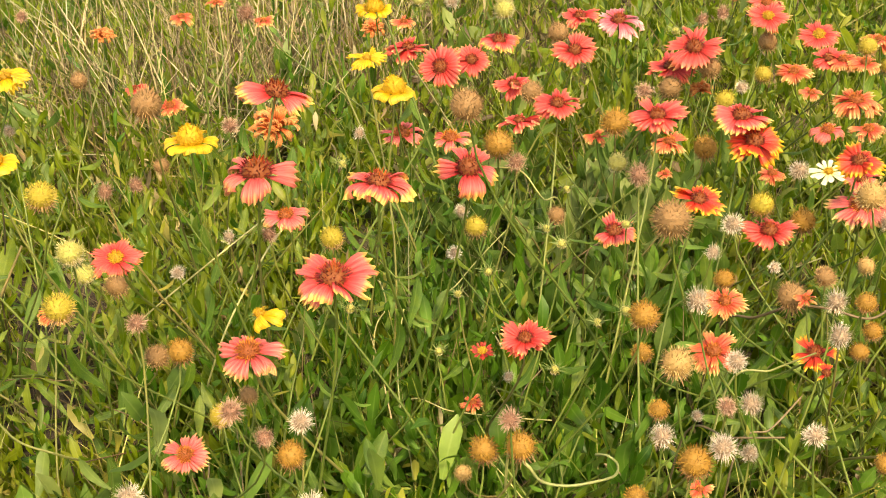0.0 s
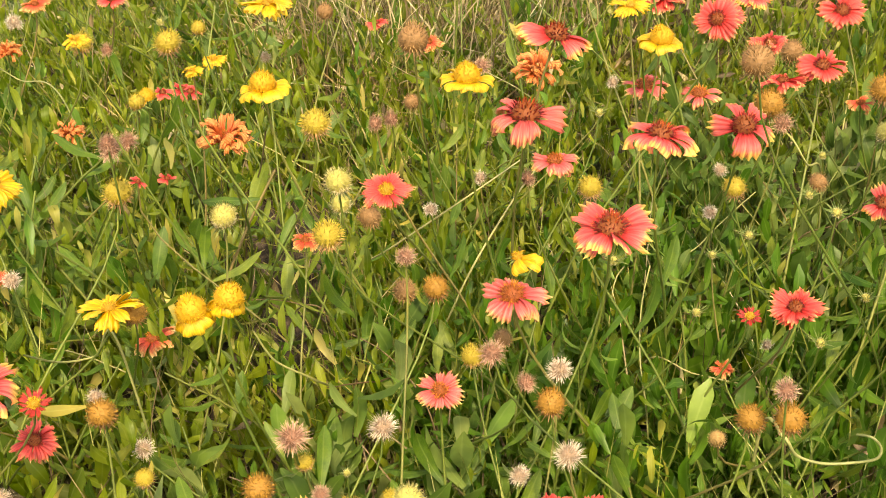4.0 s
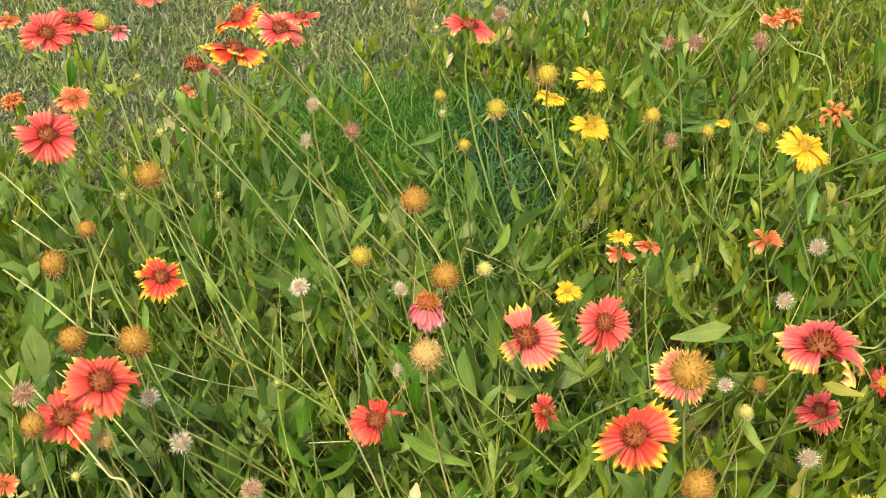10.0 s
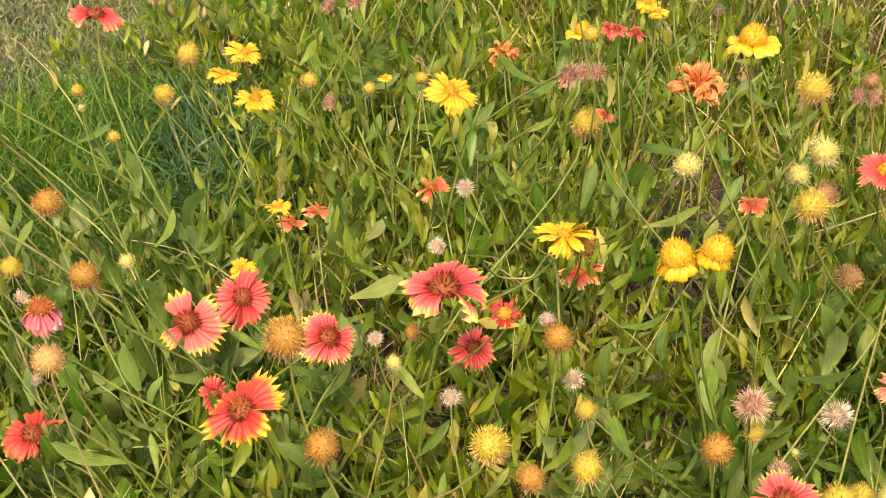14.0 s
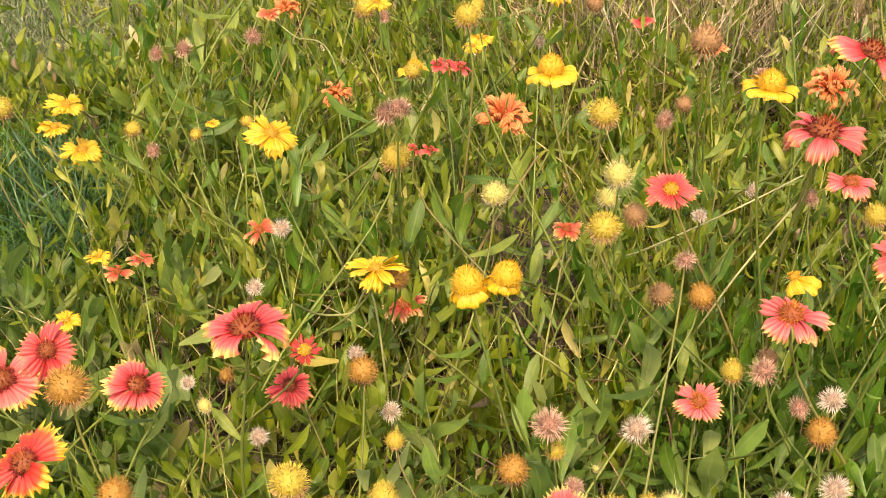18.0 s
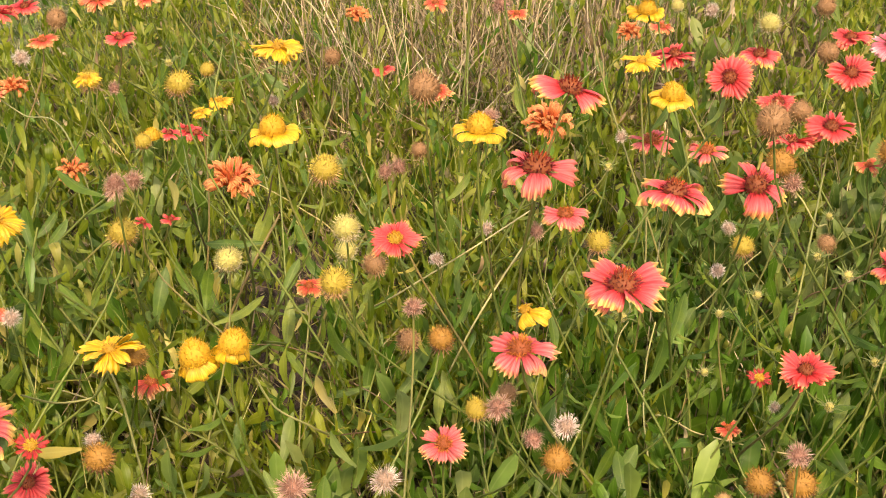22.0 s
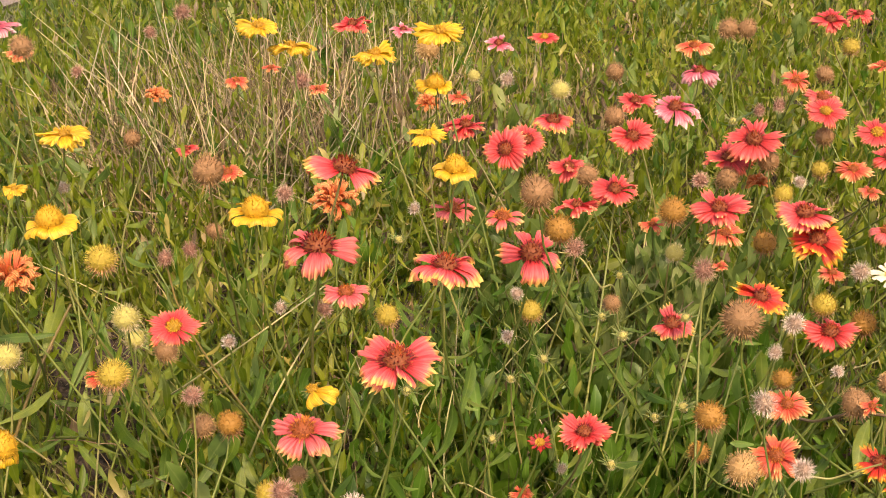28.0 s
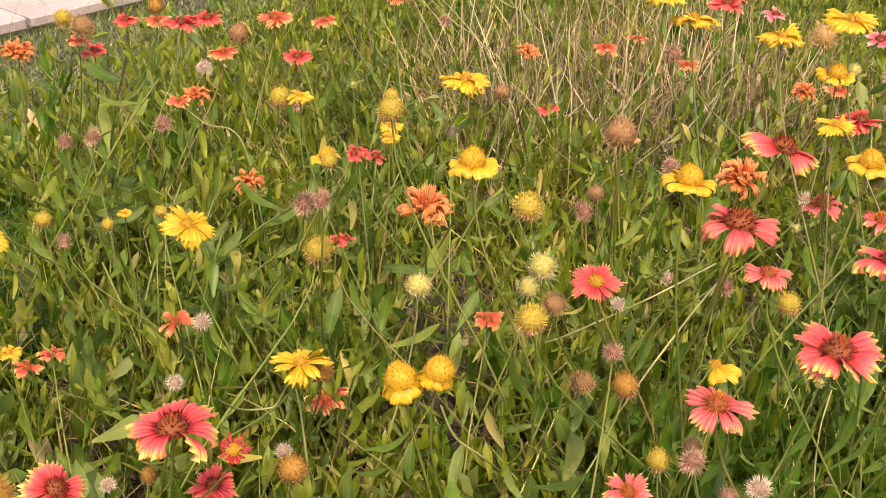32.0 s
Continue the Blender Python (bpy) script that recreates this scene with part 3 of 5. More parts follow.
def flower(kind, x, y, z, size, toward=10.0, right=0.0, keep=1.0, droop=0.0, leaves=2):
    """A flower head of that width (m) at (x, y, z) on its own stem. toward and right: degrees it leans to the camera
    and to its right, tuned to the camera's view.
    keep: the share of petals that it still has."""
    rnd = FLOWERS
    group = "seed heads in the meadow" if kind.startswith(("ball", "puff")) else "flowers in the meadow"
    lean = rnd.uniform(0, 2 * math.pi)
    reach = rnd.uniform(0.04, 0.22)
    if x < 0.22:                                            # here the stems lean out of the bed, away from it
        lean, reach = -0.45 + (lean - math.pi) * 0.2, 0.06 + reach * min(1.3, 0.5 + (0.22 - x) * 2.5)
    bx, by = x + math.cos(lean) * reach, y + math.sin(lean) * reach
    name = {"ball": "seed_head", "puff": "seed_head", "bud": "flower_bud"}.get(kind.split("_")[0], "blanket_flower" if kind != "white" else "daisy")
    root = new(name)
    root.location = (bx, by, ground_height(bx, by))
    tagged(root, LABELS[kind], "flower" if name != "flower_bud" else "bud", group)
    gz = root.location.z
    # the head's axis
    face = math.atan2(-(y + 0.2), 0.25 - x)
    t, s = radians(toward), radians(right)
    ax = Vector((math.cos(face) * math.sin(t) - math.sin(face) * math.sin(s), math.sin(face) * math.sin(t) + math.cos(face) * math.sin(s), math.cos(t) * math.cos(s))).normalized()
    r = size / 2 * (1.16 if kind.startswith("ball") else 1.12 if kind.startswith("puff") else 1.0)
    head = Vector((x - bx, y - by, z - gz))
    sunk = head - ax * (0.10 * r)
    hz = sunk.z
    bend = Vector((rnd.gauss(0, 0.035), rnd.gauss(0, 0.035), 0))
    p0, p1, p2, p3 = Vector((0, 0, -0.01)), Vector((bend.x, bend.y, hz * 0.4)) + sunk * 0.1, sunk - ax * (hz * 0.3), sunk
    pts = [p0 * (1 - k) ** 3 + p1 * 3 * k * (1 - k) ** 2 + p2 * 3 * k * k * (1 - k) + p3 * k ** 3 for k in np.linspace(0, 1, 10)]
    v, f, uv = tube(pts, np.linspace(0.0015, 0.0010, 10) * min(1.15, 0.75 + size * 7))
    stem = part("stem", mesh_from("stem", v, f, STEM, uv), root)
    for _ in range(leaves if name == "blanket_flower" else 1):
        k = rnd.uniform(0.10, 0.55)
        at = p0 * (1 - k) ** 3 + p1 * 3 * k * (1 - k) ** 2 + p2 * 3 * k * k * (1 - k) + p3 * k ** 3
        m = Matrix.Translation(at) @ pose(0, 0, 0, 0, 0, rnd.uniform(0, 360)) @ pose(0, 0, 0, rnd.uniform(-30, 30), rnd.uniform(-55, -5), 0) @ Matrix.Scale(rnd.uniform(0.036, 0.064), 4)
        part("leaf", rnd.choice(LEAVES), stem, m=m)
    q = ax.to_track_quat("Z", "Y").to_matrix().to_4x4()
    spin = rnd.uniform(0, 360)
    top = Matrix.Translation(head) @ q @ pose(0, 0, 0, 0, 0, spin)
    if kind.startswith("ball"):
        c = kind.split("_")[1]
        part("seed_ball", BALLS[c], root, m=top @ Matrix.Scale(r, 4))
        part("calyx", CALYX_DRY if c in ("brown", "tan", "amber") or (c == "yellow" and size > 0.0265) else CALYX_BALL, root, m=top @ Matrix.Translation((0, 0, -0.45 * r)) @ Matrix.Scale(r, 4))
    elif kind.startswith("puff"):
        part("pappus", PUFFS[kind], root, m=top @ Matrix.Scale(r, 4))
        part("calyx", CALYX_DRY, root, m=top @ Matrix.Translation((0, 0, -0.3 * r)) @ Matrix.Scale(r * 0.7, 4))
    elif kind == "bud":
        r *= 1.35
        part("calyx", BUD_LEAVES, root, m=top @ Matrix.Scale(r, 4))
        part("disc", BALLS["green"], root, m=top @ Matrix.Scale(r * 0.5, 4))
    else:
        colour, count, dr, wide, teeth, long, disc, ds = BLOOMS[kind]
        dr += droop
        part("calyx", CALYX, root, m=top @ Matrix.Translation((0, 0, -0.04 * r)) @ Matrix.Scale(r, 4))
        if kind == "dome":
            part("disc", DOMES, root, m=top @ Matrix.Translation((0, 0, 0.16 * r)) @ Matrix.Scale(r * (1.0 if droop < 0.3 else 1.14), 4))
        else:
            part("disc", DISCS[disc], root, m=top @ Matrix.Scale(r * ds, 4))
        inner = 0.42 if kind == "dome" else 0.2
        neat = 0.35 if kind in ("ring", "white", "dark") else 1.0
        for i in range(count):
            if rnd.random() > keep:
                continue
            me = petal_of(colour, dr + rnd.choice((-0.4, -0.1, 0.2, 0.4)) * (2 if kind == "rust" else 1), wide, teeth, i % 3)
            a = 360 * i / count + rnd.gauss(0, 7 * neat)
            m = top @ pose(0, 0, 0, 0, 0, a) @ Matrix.Translation((inner * r, 0, 0.02 * r * (i % 2))) @ pose(0, 0, 0, (rnd.gauss(0, 9 if kind == "dome" else 16 * neat) + (0 if kind == "dome" else rnd.choice((0, 0, 0, 0, 0, 0, 0, 0, -34, 34)) * neat)) * (2 if kind == "rust" else 1), (rnd.gauss(-12 if droop < 0.3 else 38, 7) if kind == "dome" else rnd.gauss(-38, 30) if kind == "rust" else rnd.gauss(38, 9) if kind == "cone" else rnd.gauss(-4, 10 * neat)), rnd.gauss(0, 4))
            reach = r * (long - inner) * (rnd.uniform(0.78, 1.1) if kind == "dome" else rnd.uniform(0.76, 1.1)) * ((1.35 if droop < 0.3 else 1.25) if kind == "dome" else 1.25)
            part("petal", me, root, m=m @ Matrix.Diagonal((reach, reach * rnd.uniform(0.8, 1.12), reach, 1)))
    return root


# ---- ground ----


def ground_height(x, y):
    near = math.exp(-((x - 0.6) ** 2 + (y - 1) ** 2) / 20)
    return 0.018 * noise.noise(Vector((x * 2.1, y * 2.1, 0))) * near + 0.006 * noise.noise(Vector((x * 9, y * 9, 3))) * near


def build_ground():
    ring = np.r_[np.linspace(0, 4, 70), np.geomspace(4.2, 900, 26)]
    ang = np.linspace(0, 2 * np.pi, 120, endpoint=False)
    v = [(0.6, 1.0, ground_height(0.6, 1.0))]
    for r in ring[1:]:
        for a in ang:
            x, y = 0.6 + r * math.cos(a), 1.0 + r * math.sin(a)
            v.append((x, y, ground_height(x, y) if r < 30 else 0))
    n = len(ang)
    f = []
    for i in range(len(ring) - 2):
        for j in range(n):
            f.append((1 + i * n + j, 1 + (i + 1) * n + j, 1 + (i + 1) * n + (j + 1) % n, 1 + i * n + (j + 1) % n))
    me = mesh_from("ground", v, f, SOIL)
    bm = bmesh.new()
    bm.from_mesh(me)
    bm.verts.ensure_lookup_table()
    for j in range(n):
        bm.faces.new((bm.verts[0], bm.verts[1 + j], bm.verts[1 + (j + 1) % n]))
    bm.to_mesh(me)
    bm.free()
    tagged(new("ground", me), "brown meadow soil with litter under the plants", "ground", kind="structure")


build_ground()

# ---- foliage ----
RNG = np.random.default_rng(11)


def heights(p):
    return np.array([ground_height(a, b) for a, b in p])


def scatter(n, x0, x1, y0, y1, keep):
    """n random feet in a rectangle, thinned by keep(x, y) in 0..1."""
    p = RNG.uniform((x0, y0), (x1, y1), (n, 2))
    return p[RNG.random(n) < keep(p[:, 0], p[:, 1])]


def soft(d, edge):
    return np.clip(0.5 - d / edge, 0, 1)


def grass_patch(x, y):
    return soft(np.hypot((x - GRASS_AT[0]) / GRASS_AT[2], (y - GRASS_AT[1]) / GRASS_AT[3]) - 1, 0.5)


def straw_patch(x, y):
    return soft(np.hypot((x - STRAW_AT[0]) / STRAW_AT[2], (y - STRAW_AT[1]) / STRAW_AT[3]) - 1, 0.5)


def turf_side(x, y):
    """1 on the short turf beyond the bed, 0 in the bed."""
    return np.clip((y - TURF_EDGE[0] - TURF_EDGE[1] * x) / 0.25 + 0.5, 0, 1)


def pave_side(x, y):
    """Above 0 on the stone path beyond the turf."""
    return y - PAVE[1] - PAVE[2] * (x - PAVE[0]) - 0.004


PAVE = (-0.53, 2.54, 0.47)
GRASS_AT = (0.12, 1.68, 0.27, 0.33)
STRAW_AT = (1.5, 1.95, 0.40, 0.36)
TURF_EDGE = (1.93, 0.8)


def leafy_shoots(n, area, keep, tall, per, long, wide, material, name, label, lean=0.26, rise=26):
    p = scatter(n, *area, keep)
    n = len(p)
    h = RNG.uniform(*tall, n)
    az = RNG.uniform(0, 2 * np.pi, n)
    lean = RNG.gamma(2.2, lean, n)
    axis = np.stack([np.cos(az) * np.sin(lean), np.sin(az) * np.sin(lean), np.cos(lean)], -1)
    foot = np.c_[p, heights(p) - 0.005]
    k = per
    frac = (np.arange(k)[None] + RNG.uniform(0.2, 0.8, (n, k))) / k
    base = foot[:, None] + axis[:, None] * (h[:, None] * frac)[..., None]
    a = az[:, None] + np.arange(k)[None] * 2.4 + RNG.normal(0, 0.5, (n, k))
    elev = np.radians(RNG.normal(rise, 26, (n, k))) + frac * 0.5
    way = np.stack([np.cos(a) * np.cos(elev), np.sin(a) * np.cos(elev), np.sin(elev)], -1).reshape(-1, 3)
    roll = RNG.normal(0, 0.5, n * k)
    side0 = unit(np.cross(np.array([0, 0, 1.0]), way))
    up0 = np.cross(way, side0)
    side = side0 * np.cos(roll)[:, None] + up0 * np.sin(roll)[:, None]
    ln = (RNG.uniform(*long, (n, k)) * RNG.choice((0.6, 0.8, 1.0, 1.2), (n, 1)) * np.interp(p[:, 0], (0.3, 0.9), (1.06, 0.96))[:, None] * (1.1 - 0.45 * frac)).ravel()
    sets = [strips(base.reshape(-1, 3), way, side, ln, ln * RNG.uniform(*wide, n * k) * np.repeat(np.interp(p[:, 0], (0.5, 1.1, 1.6), (1.0, 0.9, 1.1)), k), RNG.normal(0.8, 0.8, n * k), 4, twist=RNG.normal(0, 0.7, n * k))]
    v, f, uv = sets[0]
    tagged(new(name, mesh_from(name, v, f, material, uv)), label, "foliage", kind="stuff")
    sd = unit(np.cross(axis, RNG.normal(0, 1, (n, 3))))
    return foot, axis, sd, h


def blades(n, area, keep, tall, width, lean, curl, material, name, label, category, rows=4, heading=None):
    p = scatter(n, *area, keep)
    n = len(p)
    h = RNG.uniform(*tall, n)
    az = RNG.uniform(0, 2 * np.pi, n) if heading is None else RNG.normal(heading, 0.5, n)
    le = np.abs(RNG.normal(0, lean, n))
    axis = np.stack([np.cos(az) * np.sin(le), np.sin(az) * np.sin(le), np.cos(le)], -1)
    sd = unit(np.cross(axis, RNG.normal(0, 1, (n, 3))))
    foot = np.c_[p, heights(p) - 0.004]
    v, f, uv = strips(foot, axis, sd, h, RNG.uniform(*width, n), RNG.normal(curl, 0.5, n), rows, "blade", 0.25)
    return tagged(new(name, mesh_from(name, v, f, material, uv)), label, category, kind="stuff")


BED = (-2.6, 5.2, -1.6, 4.6)
THIN = ((0.06, 0.885, 0.032, 0.035),)   # leaves left out in front of a low flower, to open the camera's view
# the spots before (0.90, 1.35) also open the camera's sight line to it
GAPS = ((0.90, 1.35, 0.08), (0.94, 1.45, 0.05), (0.84, 1.23, 0.08), (0.78, 1.12, 0.06), (0.36, 1.11, 0.08), (0.38, 1.02, 0.07), (0.38, 1.30, 0.06), (0.28, 1.70, 0.07), (0.73, 1.10, 0.05))


def gap(x, y):
    """1 in the few bare spots of the bed, 0 elsewhere."""
    return np.max([soft(np.hypot(x - a, y - b) / r - 1, 0.6) for a, b, r in GAPS], axis=0)


def rim(x, y):
    """The bed thins out towards an uneven outer edge."""
    a = np.arctan2(y - 1.6, x - 1.1)
    r = 2.9 + 0.35 * np.sin(3 * a + 1) + 0.25 * np.sin(7 * a) + 0.12 * np.sin(17 * a + 2)
    return np.clip((r - np.hypot(x - 1.1, (y - 1.6) * 1.05)) / 0.7, 0, 1)


def near_view(x, y):
    # plants thin out with distance from the camera and behind it
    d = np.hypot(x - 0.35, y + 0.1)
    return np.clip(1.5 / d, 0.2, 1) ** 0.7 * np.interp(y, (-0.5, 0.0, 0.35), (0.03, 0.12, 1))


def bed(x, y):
    # full density only within the camera's sweep of view
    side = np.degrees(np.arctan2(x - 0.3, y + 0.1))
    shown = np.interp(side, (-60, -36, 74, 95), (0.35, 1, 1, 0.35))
    return shown * rim(x, y) * near_view(x, y) * (1 - 0.97 * turf_side(x, y)) * (1 - 0.96 * grass_patch(x, y)) * (1 - 0.1 * straw_patch(x, y)) * (1 - 0.93 * gap(x, y)) * (1 - 0.9 * zone(x, y, THIN))


LUSH = ((-0.06, 1.12, 0.36, 0.46), (1.45, 0.95, 0.22, 0.2), (0.62, 0.72, 0.14, 0.12))
DEEP = ((1.10, 0.72, 0.27, 0.24), (0.98, 0.86, 0.16, 0.14), (1.3, 0.62, 0.18, 0.14))
PALES = ((0.44, 1.38, 0.14, 0.27), (0.74, 1.18, 0.14, 0.16), (1.02, 1.32, 0.2, 0.16))


def zone(x, y, spots):
    """1 inside the spots, fading out at their rims."""
    return np.max([soft(np.hypot((x - a) / p, (y - b) / q) - 1, 0.7) for a, b, p, q in spots], axis=0)


def lush(x, y):
    return np.clip(zone(x, y, LUSH) * 0.85 + 0.1, 0, 1) * (1 - deep(x, y))


def deep(x, y):
    return np.clip(zone(x, y, DEEP) * 0.8 + 0.06, 0, 1)


def pale(x, y):
    return np.clip(zone(x, y, PALES) * 0.7 + 0.1, 0, 1) * (1 - lush(x, y)) * (1 - deep(x, y))


def shoots(n, keep, tall, per, long, wide, material, name, label, lean=0.26, rise=26):
    """Leaves and the thin stems that carry them."""
    feet, axes, sides, tops = leafy_shoots(n, BED, keep, tall, per, long, wide, material, name, label, lean, rise)
    v, f, uv = strips(feet, axes, sides, tops * 1.03, np.full(len(feet), 0.0019), RNG.normal(0.1, 0.2, len(feet)), 3, "blade", 0.4)
    tagged(new("meadow_shoots", mesh_from("meadow_shoots", v, f, STALK, uv)), "thin green leafy shoots among the flowers", "foliage", kind="stuff")


shoots(62000, lambda x, y: bed(x, y) * (1 - lush(x, y)) * (1 - pale(x, y)) * (1 - deep(x, y)), (0.05, 0.25), 11, (0.022, 0.060), (0.20, 0.33), LEAF, "meadow_foliage", "dense green lance-shaped leaves of the flower bed")
shoots(52000, lambda x, y: bed(x, y) * lush(x, y), (0.05, 0.24), 11, (0.032, 0.082), (0.24, 0.40), LEAF_COOL, "lush_foliage", "deep green broad lance-shaped leaves", 0.28, 28)
shoots(64000, lambda x, y: bed(x, y) * deep(x, y), (0.06, 0.25), 11, (0.030, 0.072), (0.24, 0.37), LEAF_DEEP, "deep_foliage", "dense dark green broad glossy leaves", 0.22, 36)
shoots(60000, lambda x, y: bed(x, y) * pale(x, y), (0.08, 0.29), 12, (0.022, 0.058), (0.19, 0.30), LEAF_PALE, "pale_foliage", "pale yellow-green lance-shaped leaves on tall shoots", 0.18, 38)
blades(26000, BED, bed, (0.10, 0.30), (0.0011, 0.0023), 0.9, 1.0, STALK, "meadow_stalks", "thin pale green stalks leaning through the bed", "foliage", rows=5)
blades(1100, (-0.45, 0.3, 0.65, 1.35), lambda x, y: bed(x, y) * zone(x, y, LUSH[:1]), (0.12, 0.28), (0.0014, 0.0022), 1.25, 0.5, STALK, "leaning_stems", "pale stems leaning out of the bed", "foliage", rows=5, heading=2.85)
blades(46000, (GRASS_AT[0] - 0.7, GRASS_AT[0] + 0.7, GRASS_AT[1] - 0.8, GRASS_AT[1] + 0.8), grass_patch, (0.05, 0.15), (0.0014, 0.0028), 0.8, 2.2, GRASS, "grass_tuft", "dark green fine-bladed grass patch in the bed", "grass", rows=5)
blades(2600, (0.1, 0.45, 1.3, 2.05), lambda x, y: zone(x, y, ((0.26, 1.66, 0.075, 0.24),)), (0.07, 0.16), (0.0035, 0.0065), 0.6, 1.9, STRAP, "strap_grass", "dark broad-bladed grass, its tone standing in for a shaded hollow", "grass", rows=6)
blades(16000, (-0.6, 0.35, 0.75, 1.9), lambda x, y: bed(x, y) * zone(x, y, LUSH[:1]), (0.05, 0.17), (0.0014, 0.0028), 0.9, 1.8, GRASS, "fine_grass", "fine green grass between the broad leaves", "grass", rows=5)
blades(3600, (STRAW_AT[0] - 0.8, STRAW_AT[0] + 0.8, STRAW_AT[1] - 0.6, STRAW_AT[1] + 0.6), straw_patch, (0.12, 0.34), (0.0018, 0.0042), 0.75, 0.5, STRAW, "dry_grass", "dry straw-coloured grass stems", "dry grass")
blades(4800, (STRAW_AT[0] - 0.8, STRAW_AT[0] + 0.8, STRAW_AT[1] - 0.6, STRAW_AT[1] + 0.6), straw_patch, (0.14, 0.36), (0.0020, 0.0042), 1.15, 0.5, HAY, "dry_grass", "bleached straw stems lying over one another", "dry grass")
blades(20000, BED, bed, (0.10, 0.28), (0.0012, 0.0026), 1.1, 0.8, STRAW, "dry_stalks", "dead straw stalks lying among the leaves", "dry grass")
blades(125000, (-1.6, 2.2, 1.2, 3.9), lambda x, y: turf_side(x, y) * (pave_side(x, y) < 0), (0.014, 0.036), (0.003, 0.006), 1.25, 1.1, TURF, "turf", "short pale green and buff turf beyond the bed", "grass", rows=2)
blades(60000, (-0.9, 1.3, 1.55, 3.1), lambda x, y: turf_side(x, y) * (pave_side(x, y) < 0), (0.012, 0.034), (0.003, 0.007), 1.4, 0.9, TURF, "turf", "short pale green and buff turf beyond the bed", "grass", rows=2)
blades(36000, (-7, 9, -7, 8), lambda x, y: np.clip(1.5 - np.hypot(x - 1, y - 1) / 6.5, 0, 0.9) * (np.hypot(x - 1.1, y - 1.6) > 1.9) * (pave_side(x, y) < 0), (0.02, 0.07), (0.004, 0.008), 0.8, 0.8, TURF, "rough_grass", "sparse short grass on the ground round the bed", "grass", rows=2)

DRY_EDGE = ((1.78, 1.68, 0.30, 0.26),)
blades(2400, (1.2, 2.4, 1.1, 2.2), lambda x, y: zone(x, y, DRY_EDGE), (0.10, 0.30), (0.0016, 0.0036), 0.9, 0.7, STRAW, "dry_grass", "dry straw-coloured grass stems", "dry grass")
leafy_shoots(2200, (1.2, 2.4, 1.1, 2.2), lambda x, y: zone(x, y, DRY_EDGE), (0.05, 0.22), 4, (0.03, 0.06), (0.14, 0.26), STRAW, "withered_leaves", "buff withered leaves among the green")
DEAD = leaf_material("dead_stem", [(0.0, (0.03, 0.02, 0.012)), (1.0, (0.10, 0.065, 0.035))], 0.7, 0.0)
blades(5000, BED, bed, (0.12, 0.34), (0.0010, 0.0019), 0.9, 0.6, DEAD, "dead_stems", "dark withered stems crossing the bed", "dry grass")
# dry litter, spread thickly as a light fill for the dark gaps
leafy_shoots(20000, BED, bed, (0.003, 0.06), 3, (0.02, 0.05), (0.14, 0.3), STRAW, "leaf_litter", "brown and buff leaf litter lying on the soil")
blades(1500, (0.1, 1.1, 0.8, 1.8), gap, (0.05, 0.2), (0.0012, 0.003), 1.3, 0.4, STRAW, "dry_litter", "brown dry stems lying in the bare spots", "dry grass")
leafy_shoots(8000, BED, bed, (0.03, 0.17), 3, (0.03, 0.06), (0.2, 0.35), STRAW, "withered_leaves", "buff withered leaves among the green")

# ---- leafy shoots that stand singly near the camera, within its sweep ----


def leafy_shoot(seed):
    rnd = random.Random(seed)
    root = new("leafy_shoot")
    tagged(root, "green leafy shoot with lance-shaped leaves, not in flower", "plant", "leafy shoots")
    h = rnd.uniform(0.13, 0.24)
    lx, ly = rnd.gauss(0, 0.05), rnd.gauss(0, 0.05)
    pts = [(lx * k * k, ly * k * k, -0.01 + h * k) for k in np.linspace(0, 1, 7)]
    v, f, uv = tube(pts, np.linspace(0.0019, 0.001, 7), 5)
    stem = part("stem", mesh_from("stem", v, f, STEM, uv), root)
    for i in range(8):
        k = 0.15 + 0.85 * (i + rnd.random() * 0.5) / 8
        m = Matrix.Translation((lx * k * k, ly * k * k, h * k - 0.01)) @ pose(0, 0, 0, 0, 0, i * 137.5 + rnd.gauss(0, 15)) @ pose(0, 0, 0, rnd.gauss(0, 22), -rnd.uniform(-20, 35) - 22 * k, 0)
        part("leaf", rnd.choice(LEAVES), stem, m=m @ Matrix.Scale(rnd.uniform(0.038, 0.066) * (1.1 - 0.35 * k), 4))
    return root


SHOOTS = random.Random(23)
protos = [leafy_shoot(60 + i) for i in range(8)]
spots = []
while len(spots) < 190:
    a, d = SHOOTS.uniform(-0.35, 1.35), 0.62 + 0.85 * SHOOTS.random() ** 1.2
    x, y = 0.28 + d * math.sin(a), 0.03 + d * math.cos(a)
    if all((x - p) ** 2 + (y - q) ** 2 > 0.0018 for p, q in spots):
        spots.append((x, y))
for i, (x, y) in enumerate(spots):
    if any(math.hypot(x - a, y - b) < 0.03 for a, b in ((0.05, 0.92), (0.17, 0.91))):   # shifted out of the camera's view of two low flowers
        x -= 0.075
    m = pose(x, y, ground_height(x, y), SHOOTS.gauss(0, 9), SHOOTS.gauss(0, 9), SHOOTS.uniform(0, 360))
    if i < len(protos):
        protos[i].matrix_basis = m
    else:
        copy_thing(protos[i % len(protos)], m)
# taller ones at the back, beside the grass patch
for i in range(42):
    x, y = SHOOTS.uniform(0.36, 0.92), SHOOTS.uniform(1.12, 1.75)
    m = pose(x, y, ground_height(x, y), SHOOTS.gauss(0, 8), SHOOTS.gauss(0, 8), SHOOTS.uniform(0, 360))
    copy_thing(protos[i % len(protos)], m @ Matrix.Scale(SHOOTS.uniform(1.1, 1.5), 4))

